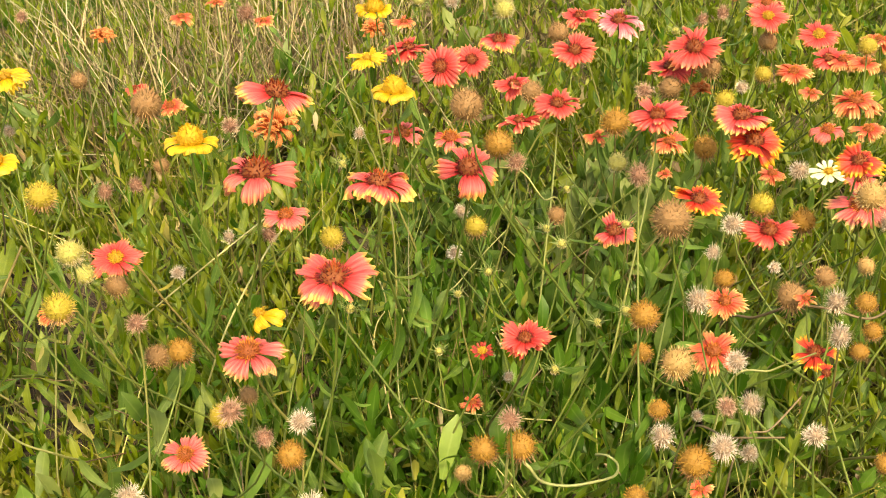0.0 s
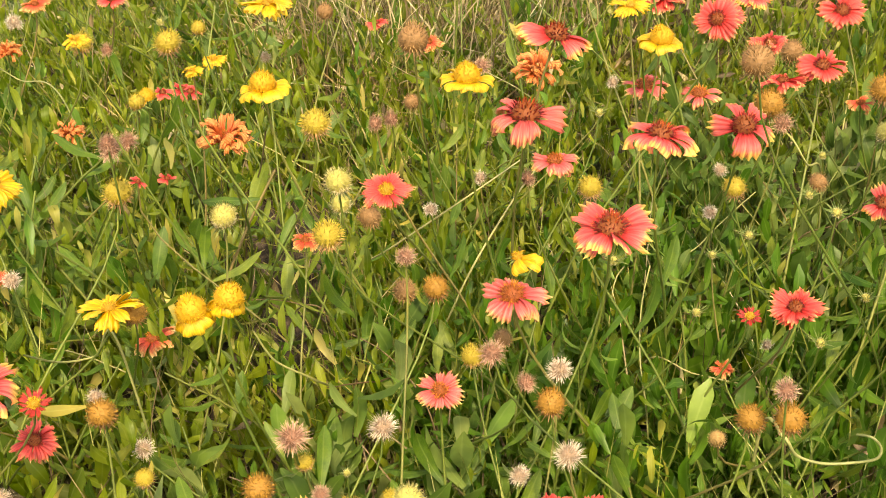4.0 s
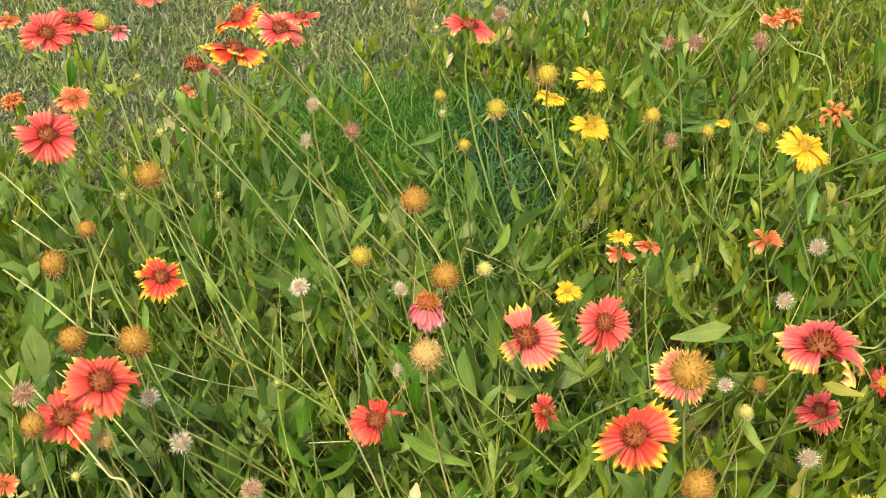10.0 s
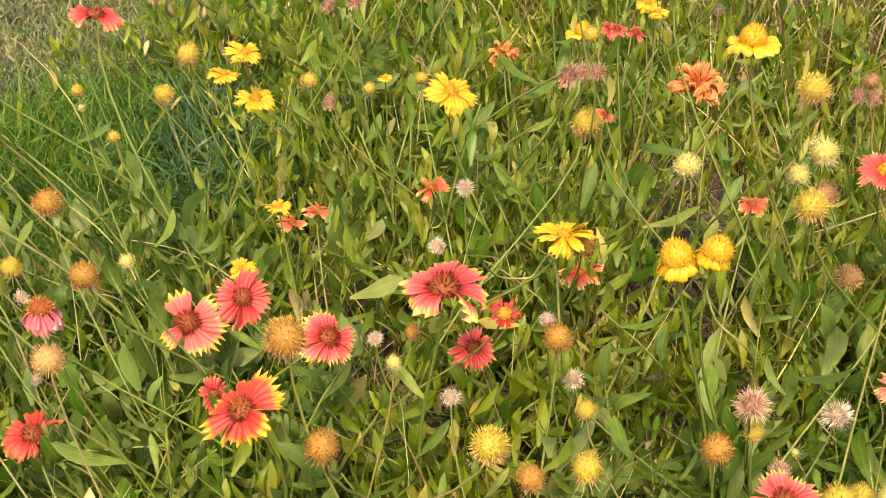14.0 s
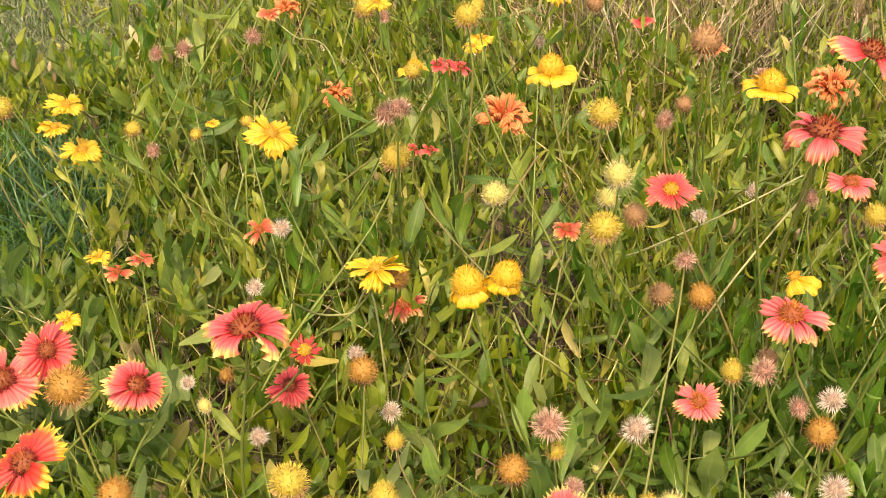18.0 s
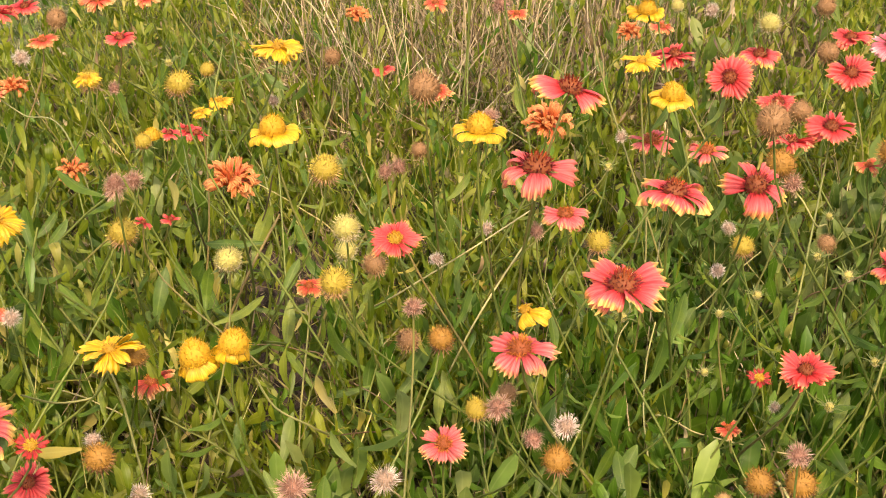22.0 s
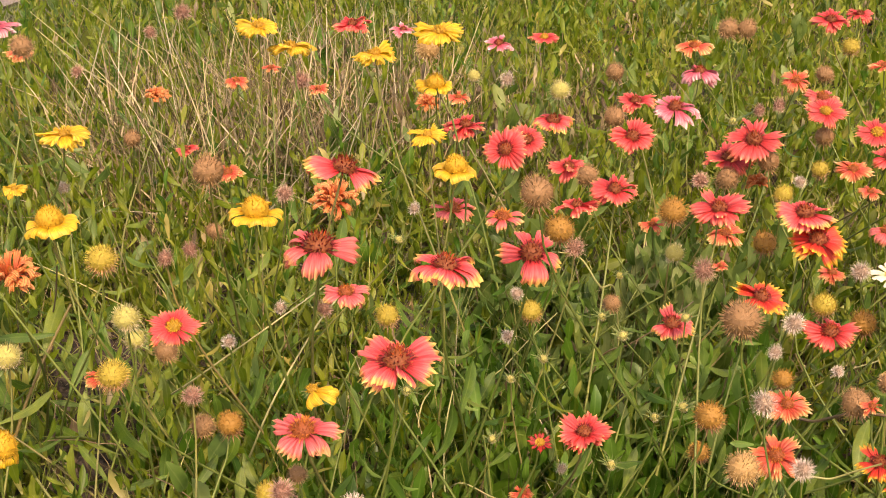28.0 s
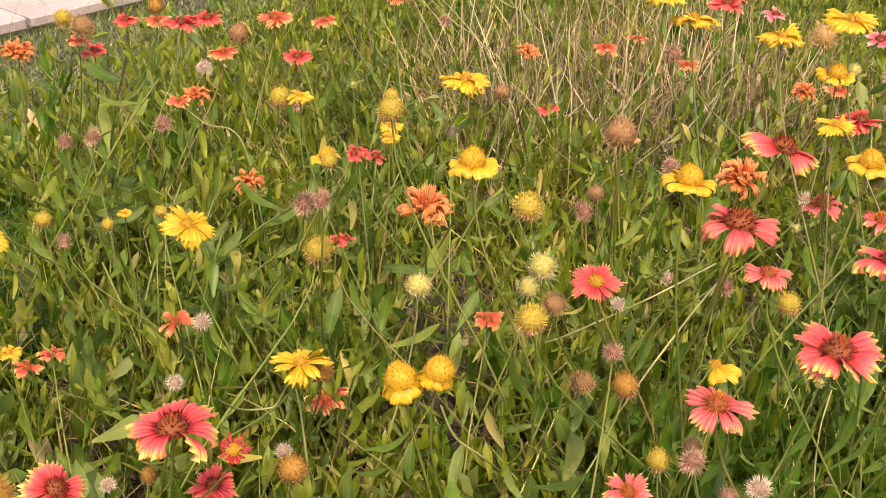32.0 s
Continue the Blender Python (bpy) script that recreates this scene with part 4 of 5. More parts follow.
# ---- the flowers and seed heads ----
flower("pink", 0.853, 0.618, 0.419, 0.066, 5, 0)
flower("salmon", 0.807, 0.689, 0.339, 0.055, 12, 0, droop=0.15)
flower("ring", 0.762, 0.813, 0.400, 0.041, 25, 0)
flower("pink", 0.395, 0.839, 0.332, 0.072, 0, 3, keep=0.8, droop=0.35)
flower("red", 0.240, 0.914, 0.301, 0.049, 48, 0)
flower("blush", 0.192, 1.013, 0.214, 0.066, 34, -5, keep=0.85, droop=-0.2)
flower("flame", 0.220, 0.708, 0.352, 0.055, 8, -27, droop=0.3)
flower("dark", 0.434, 0.801, 0.326, 0.027, 25, 0)
flower("red", 0.436, 0.894, 0.224, 0.039, 30, 0)
flower("red", 0.206, 0.956, 0.170, 0.033, 30, 40)
flower("yellow", 0.534, 0.939, 0.300, 0.048, 5, 0)
flower("yellow", 0.500, 1.206, 0.325, 0.055, 15, 12)
flower("dome", 0.562, 0.772, 0.374, 0.041, 0, -10, droop=0.5)
flower("dome", 0.589, 0.761, 0.381, 0.039, 0, 12, droop=0.5)
flower("ball_yellow", 0.585, 1.027, 0.364, 0.032, 0, 0)
flower("ball_green", 0.665, 0.970, 0.336, 0.030, 0, 0)
flower("ball_yellow", 0.707, 0.825, 0.368, 0.030, 0, 0)
flower("ball_amber", 0.272, 0.713, 0.303, 0.029, 0, 0)
flower("ball_yellow", 0.202, 1.457, 0.245, 0.027, 0, 0)
flower("rust", 0.704, 1.043, 0.379, 0.060, 5, 0)
flower("dome", 0.741, 1.015, 0.433, 0.048, 0, 0)
flower("dome", 0.856, 0.824, 0.474, 0.044, 0, 5)
flower("salmon", 0.739, 0.703, 0.261, 0.036, 40, 0, droop=-0.4)
flower("red", 1.003, 0.560, 0.317, 0.042, 8, 0, droop=-0.5)
flower("pink", 0.935, 0.658, 0.459, 0.058, -6, 8, droop=0.2)
flower("pink", 1.072, 0.702, 0.410, 0.060, 30, 0, keep=0.62, droop=0.5)
flower("pink", 0.938, 0.804, 0.500, 0.064, -4, 18, keep=0.85, droop=0.2)
flower("rose", 1.680, 1.053, 0.317, 0.069, 15, 0)
flower("faded", 0.914, 0.819, 0.424, 0.075, 0, 0, keep=0.8, droop=0.25)
flower("red", 1.588, 0.844, 0.350, 0.070, 22, 0)
flower("flame", 1.404, 0.617, 0.349, 0.060, 20, 0)
flower("red", -0.261, 1.130, 0.359, 0.056, 35, 0)
flower("flame", -0.092, 1.209, 0.416, 0.062, -10, 8, keep=0.85, droop=0.5)
flower("pink", -0.063, 1.448, 0.346, 0.057, 15, 5, droop=-0.1)
flower("faded", -0.118, 1.117, 0.438, 0.048, 5, 0, keep=0.3, droop=0.4)
flower("flame", -0.126, 0.915, 0.341, 0.039, 25, 10)
flower("scarlet", -0.164, 0.840, 0.293, 0.053, 28, 8, keep=0.9)
flower("scarlet", -0.189, 0.820, 0.274, 0.048, 16, -16, keep=0.9, droop=0.2)
flower("scarlet", 0.050, 0.918, 0.190, 0.048, 14, 0, keep=0.8, droop=0.4)
flower("cone", 0.086, 0.867, 0.351, 0.038, 0, 0, droop=0.3)
flower("red", 0.145, 1.287, 0.418, 0.056, -5, 8, keep=0.85, droop=0.3)
flower("ball_amber", -0.154, 1.049, 0.362, 0.026, 0, 0)
flower("ball_amber", -0.235, 1.002, 0.298, 0.026, 0, 0)
flower("ball_amber", -0.202, 0.914, 0.280, 0.027, 0, 0)
flower("ball_amber", -0.147, 0.892, 0.294, 0.029, 0, 0)
flower("ball_amber", 0.084, 1.076, 0.326, 0.029, 0, 0)
flower("ball_tan", 0.086, 0.847, 0.317, 0.029, 0, 0)
flower("ball_amber", 0.110, 0.997, 0.292, 0.029, 0, 0)
flower("ball_amber", 0.256, 0.730, 0.390, 0.032, 0, 0)
flower("ball_yellow", 0.232, 1.281, 0.368, 0.028, 0, 0)
flower("ball_yellow", 0.034, 1.112, 0.240, 0.024, 0, 0)
flower("ball_yellow", 0.116, 1.254, 0.353, 0.016, 0, 0)
flower("yellow", 0.298, 1.368, 0.326, 0.039, 15, 10)
flower("yellow", 0.281, 1.515, 0.237, 0.038, 0, 0)
flower("yellow", 0.306, 1.373, 0.264, 0.043, 10, 0)
flower("yellow", 0.298, 1.129, 0.258, 0.024, 5, 0)
flower("yellow", 0.255, 1.149, 0.177, 0.028, 15, -10)
flower("ball_yellow", 0.364, 1.323, 0.303, 0.021, 0, 0)
flower("puff", -0.018, 1.255, 0.339, 0.019, 0, 0)
flower("puff", -0.015, 1.056, 0.396, 0.017, 0, 0)
flower("puff_pink", 0.024, 1.197, 0.337, 0.025, 0, 0)
flower("puff", -0.016, 0.929, 0.324, 0.018, 0, 0)
flower("puff", -0.140, 0.893, 0.236, 0.019, 0, 0)
flower("puff", -0.112, 0.864, 0.212, 0.021, 0, 0)
flower("ball_yellow", 0.395, 0.708, 0.279, 0.031, 0, 0)
flower("ball_yellow", 0.454, 0.663, 0.283, 0.026, 0, 0)
flower("ball_amber", 0.421, 0.688, 0.259, 0.024, 0, 0)
flower("puff", 0.390, 0.800, 0.252, 0.020, 0, 0)
flower("puff", 0.518, 0.856, 0.200, 0.023, 0, 0)
flower("ball_amber", 0.482, 0.806, 0.290, 0.028, 0, 0)
flower("puff", 0.488, 0.848, 0.277, 0.020, 0, 0)
flower("puff", 0.433, 1.011, 0.260, 0.020, 0, 0)
flower("puff", 0.474, 1.059, 0.291, 0.022, 0, 0)
flower("coral", 0.473, 1.188, 0.220, 0.040, 10, 0, keep=0.5)
flower("ball_amber", 0.554, 0.660, 0.280, 0.027, 0, 0)
flower("puff_pink", 0.598, 0.692, 0.286, 0.031, 0, 0)
flower("puff", 0.682, 0.702, 0.249, 0.028, 0, 0)
flower("ball_yellow", 0.744, 0.906, 0.434, 0.030, 0, 0)
flower("ball_green", 0.748, 0.881, 0.384, 0.029, 0, 0)
flower("coral", 0.756, 0.997, 0.264, 0.032, 5, 0)
flower("puff_pink", 0.576, 0.988, 0.434, 0.023, 0, 0)
flower("red", 0.827, 1.553, 0.223, 0.035, 20, 20, keep=0.6)
flower("bud", 0.635, 0.680, 0.239, 0.012, 0, 0)
flower("ball_brown", 0.821, 0.973, 0.280, 0.028, 0, 0)
flower("broad", 0.864, 0.765, 0.317, 0.043, 2, 0, keep=0.8, droop=0.4)
flower("ball_amber", 0.801, 0.808, 0.286, 0.028, 0, 0)
flower("ball_brown", 0.820, 0.908, 0.223, 0.027, 0, 0)
flower("puff_pink", 0.740, 0.746, 0.373, 0.021, 0, 0)
flower("salmon", 0.903, 0.760, 0.405, 0.038, 5, 0, droop=0.3)
flower("dome", 1.139, 0.894, 0.416, 0.047, 0, 5)
flower("yellow", 0.874, 1.304, 0.408, 0.055, 0, 0)
flower("ball_brown", 0.910, 1.013, 0.441, 0.041, 0, 0)
flower("ball_yellow", 0.984, 0.813, 0.329, 0.027, 0, 0)
flower("red", 1.139, 0.814, 0.463, 0.046, 42, -14)
flower("red", 1.327, 1.103, 0.363, 0.054, 5, 0)
flower("pink", 1.576, 1.198, 0.283, 0.060, 8, 0, droop=0.4)
flower("red", 1.487, 0.958, 0.348, 0.055, 30, 0)
flower("ring", 1.827, 0.900, 0.316, 0.053, 25, 0)
flower("ring", 1.843, 0.825, 0.301, 0.052, 25, 0)
flower("red", 1.356, 0.711, 0.368, 0.059, 5, 0)
flower("red", 1.590, 0.882, 0.313, 0.064, 5, 0)
flower("yellow", 1.116, 1.247, 0.505, 0.050, 10, 0)
flower("yellow", 1.154, 1.235, 0.474, 0.054, -5, 0)
flower("yellow", 1.220, 1.147, 0.471, 0.050, 5, 0)
flower("yellow", 1.297, 1.116, 0.490, 0.062, 5, 0)
flower("yellow", 1.179, 0.993, 0.418, 0.040, 5, 0)
flower("dome", 1.291, 1.119, 0.421, 0.044, 5, 0)
flower("red", 1.460, 1.046, 0.286, 0.052, 5, 0)
flower("red", 1.383, 0.889, 0.325, 0.055, 12, 0)
flower("ball_brown", 1.027, 0.648, 0.502, 0.035, 0, 0)
flower("salmon", 1.362, 1.177, 0.208, 0.062, 5, 0, keep=0.7)
flower("salmon", 1.354, 1.061, 0.238, 0.058, 5, 0, keep=0.7)
flower("flame", 1.283, 0.595, 0.333, 0.048, 15, 10)
flower("ball_brown", 1.102, 0.485, 0.421, 0.037, 0, 0)
flower("pink", 1.240, 0.669, 0.286, 0.047, 10, 0, keep=0.5)
flower("red", 1.354, 0.557, 0.282, 0.055, 5, 0, keep=0.8)
flower("coral", 1.194, 0.493, 0.296, 0.039, 20, 0)
flower("puff", 1.114, 0.463, 0.346, 0.028, 0, 0)
flower("coral", 1.130, 0.456, 0.290, 0.046, 15, 0)
flower("ball_tan", 1.045, 0.429, 0.333, 0.030, 0, 0)
flower("ball_amber", 1.056, 0.473, 0.354, 0.028, 0, 0)
flower("ball_yellow", 1.359, 0.572, 0.306, 0.031, 0, 0)
flower("puff_pink", 1.185, 0.591, 0.397, 0.030, 0, 0)
flower("puff_pink", 0.896, 0.467, 0.338, 0.021, 0, 0)
flower("ball_amber", 0.896, 0.499, 0.291, 0.026, 0, 0)
flower("ball_amber", 0.916, 0.478, 0.295, 0.028, 0, 0)
flower("puff", 1.012, 0.415, 0.286, 0.024, 0, 0)
flower("puff", 1.000, 0.348, 0.319, 0.025, 0, 0)
flower("puff", 1.088, 0.386, 0.292, 0.024, 0, 0)
flower("flame", 1.221, 0.412, 0.264, 0.041, 10, 0, keep=0.6)
flower("salmon", 1.410, 0.489, 0.314, 0.059, 10, 0)
flower("white", 1.474, 0.568, 0.303, 0.038, 10, 0)
flower("puff_pink", 0.766, 0.660, 0.314, 0.026, 0, 0)
flower("puff", 1.086, 0.402, 0.327, 0.022, 0, 0)
flower("puff", 0.813, 0.632, 0.293, 0.024, 0, 0)
flower("ball_amber", 0.783, 0.603, 0.292, 0.027, 0, 0)
flower("dark", 0.968, 0.577, 0.313, 0.020, 20, 0)
flower("ball_amber", 0.986, 0.362, 0.305, 0.030, 0, 0)
flower("puff", 1.090, 0.327, 0.291, 0.022, 0, 0)
flower("puff", 1.101, 0.392, 0.230, 0.020, 0, 0)
flower("flame", 1.410, 0.497, 0.361, 0.049, 10, 0)
flower("coral", 1.653, 0.648, 0.309, 0.061, 5, 0)
flower("salmon", 1.597, 0.649, 0.288, 0.042, 10, 0, droop=0.5)
flower("ball_yellow", 1.749, 0.848, 0.264, 0.029, 0, 0)
flower("puff_pink", 1.839, 0.988, 0.300, 0.030, 0, 0)
flower("puff_pink", 1.797, 0.992, 0.300, 0.026, 0, 0)
flower("bud", 1.688, 0.955, 0.320, 0.024, 0, 0)
flower("yellow", 0.593, 1.095, 0.496, 0.023, 5, 0)
flower("yellow", 0.884, 1.562, 0.252, 0.034, 5, 0)
flower("ball_yellow", 0.659, 1.026, 0.497, 0.028, 0, 0)
flower("dome", 0.752, 1.471, 0.259, 0.041, 0, 0, keep=0.6)
flower("coral", 0.706, 1.812, 0.308, 0.045, 5, 0)
flower("red", 0.803, 1.740, 0.312, 0.044, 5, 0)
flower("red", 0.776, 1.356, 0.302, 0.028, 10, 10, keep=0.4)
flower("puff_pink", 0.799, 0.896, 0.422, 0.022, 0, 0)
flower("red", 1.182, 1.625, 0.215, 0.036, 5, 0)
flower("coral", 1.683, 0.757, 0.310, 0.045, 10, 0)
flower("coral", 1.735, 0.719, 0.320, 0.046, 5, 0)
flower("coral", 1.743, 0.693, 0.320, 0.044, 5, 0)
flower("ball_yellow", 1.701, 0.668, 0.360, 0.029, 0, 0)
flower("ball_brown", 1.559, 0.858, 0.300, 0.035, 0, 0)
flower("rust", 1.616, 0.853, 0.280, 0.033, 5, 0)
flower("ball_yellow", 1.551, 0.766, 0.310, 0.028, 0, 0)
flower("puff", 1.619, 0.790, 0.300, 0.020, 0, 0)
flower("ball_amber", 1.412, 0.821, 0.310, 0.039, 0, 0)
flower("coral", 1.416, 0.855, 0.280, 0.034, 5, 0, keep=0.6)
flower("coral", 1.480, 0.793, 0.270, 0.047, 5, 0, keep=0.8)
flower("ball_amber", 1.425, 0.697, 0.310, 0.033, 0, 0)
flower("ball_green", 1.361, 0.772, 0.290, 0.027, 0, 0)
flower("coral", 1.439, 0.765, 0.250, 0.020, 5, 0)
flower("ball_amber", 1.171, 0.767, 0.380, 0.036, 0, 0)
flower("puff_pink", 1.212, 0.785, 0.340, 0.028, 0, 0)
flower("coral", 1.471, 0.637, 0.280, 0.033, 5, 0)
flower("puff", 1.461, 0.596, 0.300, 0.028, 0, 0)
flower("ball_amber", 1.415, 0.557, 0.270, 0.033, 0, 0)
flower("puff", 1.313, 0.574, 0.300, 0.026, 0, 0)
flower("ball_yellow", 1.144, 0.779, 0.290, 0.027, 0, 0)
flower("ball_brown", 1.248, 0.761, 0.270, 0.023, 0, 0)
flower("puff", 1.240, 0.543, 0.310, 0.019, 0, 0)
flower("ball_tan", 1.354, 0.449, 0.360, 0.033, 0, 0)
flower("coral", 1.606, 0.601, 0.300, 0.040, 5, 0)
flower("coral", 1.658, 0.714, 0.300, 0.029, 5, 0, keep=0.7)
flower("ball_brown", 1.581, 1.079, 0.320, 0.037, 0, 0)
flower("ball_brown", 1.825, 0.896, 0.280, 0.034, 0, 0)
flower("ball_brown", 1.416, 0.968, 0.310, 0.033, 0, 0)
flower("ball_amber", 1.289, 0.563, 0.250, 0.024, 0, 0)
flower("puff", 1.270, 0.493, 0.300, 0.014, 0, 0)
flower("ball_brown", 1.237, 0.451, 0.300, 0.032, 0, 0)
flower("coral", 1.229, 0.431, 0.310, 0.022, 5, 0, keep=0.7)
flower("ball_brown", 1.317, 0.466, 0.280, 0.023, 0, 0)
flower("puff", 1.227, 0.400, 0.320, 0.027, 0, 0)
flower("ball_amber", 1.229, 0.373, 0.330, 0.021, 0, 0)
flower("puff", 1.170, 0.361, 0.330, 0.026, 0, 0)
flower("ball_amber", 1.215, 0.366, 0.290, 0.018, 0, 0)
flower("flame", 1.194, 0.383, 0.270, 0.022, 20, 0, keep=0.5)
flower("ball_amber", 1.141, 0.545, 0.240, 0.022, 0, 0)
flower("puff_pink", 1.074, 0.399, 0.290, 0.019, 0, 0)
flower("puff", 1.101, 0.448, 0.240, 0.013, 0, 0)
flower("ball_amber", 1.105, 0.494, 0.220, 0.021, 0, 0)
flower("puff", 1.027, 0.609, 0.240, 0.014, 0, 0)
flower("bud", 1.034, 0.556, 0.270, 0.017, 0, 0)
flower("bud", 1.118, 0.581, 0.270, 0.017, 0, 0)
flower("coral", 1.011, 0.645, 0.200, 0.025, 5, 0, keep=0.6)
flower("ball_tan", 0.920, 0.556, 0.220, 0.017, 0, 0)
flower("coral", 1.045, 0.400, 0.220, 0.021, 10, 0, keep=0.5)
flower("ball_amber", 1.000, 0.430, 0.220, 0.022, 0, 0)
flower("puff_pink", 0.769, 0.616, 0.310, 0.021, 0, 0)
flower("ball_brown", 0.818, 0.724, 0.270, 0.019, 0, 0)
flower("coral", 0.994, 1.131, 0.380, 0.038, 5, 0)
flower("rust", 1.015, 0.943, 0.400, 0.054, 5, 0)
flower("coral", 1.278, 1.615, 0.310, 0.041, 5, 0)
flower("coral", 1.370, 1.663, 0.300, 0.036, 5, 0, keep=0.7)
flower("coral", 1.368, 1.518, 0.300, 0.034, 5, 0)
flower("puff_pink", 1.339, 1.519, 0.320, 0.040, 0, 0)
flower("red", 1.505, 1.612, 0.360, 0.059, 5, 0)
flower("rose", 1.611, 1.613, 0.330, 0.041, 5, 0)
flower("rose", 1.677, 1.436, 0.330, 0.047, 15, 0)
flower("ring", 1.756, 1.410, 0.330, 0.048, 5, 0)
flower("coral", 1.875, 1.186, 0.340, 0.057, 5, 0)
flower("rose", 1.853, 1.153, 0.310, 0.062, 0, 0, droop=0.7)
flower("ball_brown", 2.023, 1.235, 0.330, 0.041, 0, 0)
flower("ball_brown", 2.046, 1.214, 0.330, 0.041, 0, 0)
flower("ball_brown", 1.754, 1.243, 0.310, 0.036, 0, 0)
flower("ball_green", 1.582, 1.191, 0.330, 0.035, 0, 0)
flower("puff", 1.601, 1.330, 0.310, 0.030, 0, 0)
flower("ball_green", 1.554, 1.355, 0.320, 0.025, 0, 0)
flower("coral", 1.903, 1.007, 0.320, 0.045, 32, 0)
flower("ball_brown", 1.986, 1.013, 0.310, 0.032, 0, 0)
flower("salmon", 1.942, 0.983, 0.290, 0.052, 10, 0)
flower("red", 2.132, 1.109, 0.350, 0.059, 15, 0)
flower("ball_yellow", 2.112, 1.053, 0.320, 0.034, 0, 0)
flower("coral", 2.034, 0.942, 0.330, 0.044, 0, 0)
flower("red", 1.729, 0.737, 0.320, 0.041, 25, 0)
flower("coral", 1.488, 1.314, 0.310, 0.036, 5, 0)
flower("rust", 1.455, 1.348, 0.300, 0.040, 5, 0)
flower("puff_pink", 1.257, 1.866, 0.340, 0.031, 0, 0)
flower("ball_brown", 1.032, 1.865, 0.360, 0.043, 0, 0)
flower("puff_pink", 1.068, 1.134, 0.330, 0.026, 0, 0)
flower("puff", 1.173, 1.015, 0.320, 0.020, 0, 0)
flower("puff", 0.873, 1.334, 0.330, 0.021, 0, 0)
flower("ball_brown", 0.981, 1.157, 0.300, 0.023, 0, 0)
flower("bud", 1.082, 0.924, 0.340, 0.018, 0, 0)
flower("puff", 0.949, 0.959, 0.290, 0.019, 0, 0)
flower("puff_pink", 0.935, 0.849, 0.340, 0.023, 0, 0)
flower("puff", 1.146, 0.803, 0.300, 0.019, 0, 0)
flower("puff", 1.114, 0.781, 0.270, 0.018, 0, 0)
flower("puff", 0.871, 0.932, 0.290, 0.018, 0, 0)
flower("bud", 0.981, 0.653, 0.270, 0.015, 0, 0)
flower("bud", 1.082, 0.741, 0.250, 0.016, 0, 0)
flower("bud", 1.205, 0.734, 0.280, 0.018, 0, 0)
flower("red", -0.291, 1.282, 0.400, 0.051, 30, 0)
flower("red", -0.279, 1.342, 0.390, 0.056, 5, 0)
flower("ball_yellow", -0.236, 1.292, 0.410, 0.023, 0, 0)
flower("rose", -0.232, 1.346, 0.380, 0.028, 15, 0)
flower("flame", -0.100, 1.341, 0.400, 0.056, 0, -32, droop=0.2)
flower("red", -0.037, 1.402, 0.380, 0.040, 5, 0)
flower("coral", -0.254, 1.211, 0.360, 0.034, 20, 0)
flower("puff_pink", -0.268, 1.210, 0.350, 0.026, 0, 0)
flower("coral", -0.139, 1.192, 0.380, 0.022, 20, 0, keep=0.3)
flower("coral", 0.316, 1.190, 0.200, 0.032, 5, 0, keep=0.6)
flower("rust", 0.644, 1.473, 0.240, 0.045, 5, 0)
flower("ball_amber", 0.384, 0.909, 0.240, 0.016, 0, 0)
flower("puff", 0.348, 0.896, 0.250, 0.016, 0, 0)
flower("ball_green", 0.356, 0.859, 0.250, 0.015, 0, 0)
flower("puff_pink", 0.419, 1.503, 0.320, 0.026, 0, 0)
flower("puff_pink", 0.454, 1.505, 0.320, 0.029, 0, 0)
flower("puff_pink", 0.380, 1.287, 0.290, 0.023, 0, 0)
flower("ball_yellow", 0.144, 1.245, 0.300, 0.015, 0, 0)
flower("ball_green", 0.147, 1.014, 0.290, 0.016, 0, 0)
flower("bud", 0.118, 1.237, 0.340, 0.015, 0, 0)
flower("bud", -0.104, 1.126, 0.300, 0.012, 0, 0)
flower("bud", -0.191, 1.103, 0.310, 0.015, 0, 0)
flower("bud", -0.209, 1.312, 0.340, 0.018, 0, 0)
flower("bud", -0.032, 0.869, 0.270, 0.012, 0, 0)
flower("bud", -0.166, 0.748, 0.280, 0.014, 0, 0)
flower("bud", 0.117, 1.376, 0.380, 0.017, 0, 0)
flower("puff", 0.067, 0.918, 0.330, 0.015, 0, 0)
flower("puff", 0.066, 0.901, 0.260, 0.013, 0, 0)
flower("ball_tan", -0.165, 0.835, 0.240, 0.017, 0, 0)
flower("ball_amber", -0.217, 1.058, 0.300, 0.019, 0, 0)
flower("ball_amber", -0.205, 0.793, 0.290, 0.022, 0, 0)
flower("ball_yellow", 0.435, 1.332, 0.280, 0.018, 0, 0)
flower("yellow", 0.459, 1.356, 0.280, 0.016, 10, 0)
flower("ball_yellow", 0.495, 1.323, 0.290, 0.018, 0, 0)
flower("coral", 0.591, 1.621, 0.310, 0.032, 5, 0)
flower("puff_pink", 0.210, 1.563, 0.330, 0.026, 0, 0)
flower("pink", 0.305, 0.884, 0.268, 0.048, 30, 24, droop=-0.1)
flower("coral", 0.585, 1.016, 0.200, 0.049, 5, 0, keep=0.6)
flower("coral", 0.341, 1.174, 0.220, 0.028, 5, 0, keep=0.5)
flower("red", 0.610, 1.045, 0.360, 0.017, 10, 20, keep=0.5)
flower("red", 0.721, 1.287, 0.340, 0.023, 10, 0, keep=0.6)
flower("pink", 0.556, 0.572, 0.310, 0.046, 28, 0)
flower("ball_yellow", 0.577, 0.545, 0.330, 0.028, 0, 0)
flower("ball_green", 0.626, 0.555, 0.310, 0.026, 0, 0)
flower("ball_yellow", 0.630, 0.590, 0.280, 0.021, 0, 0)
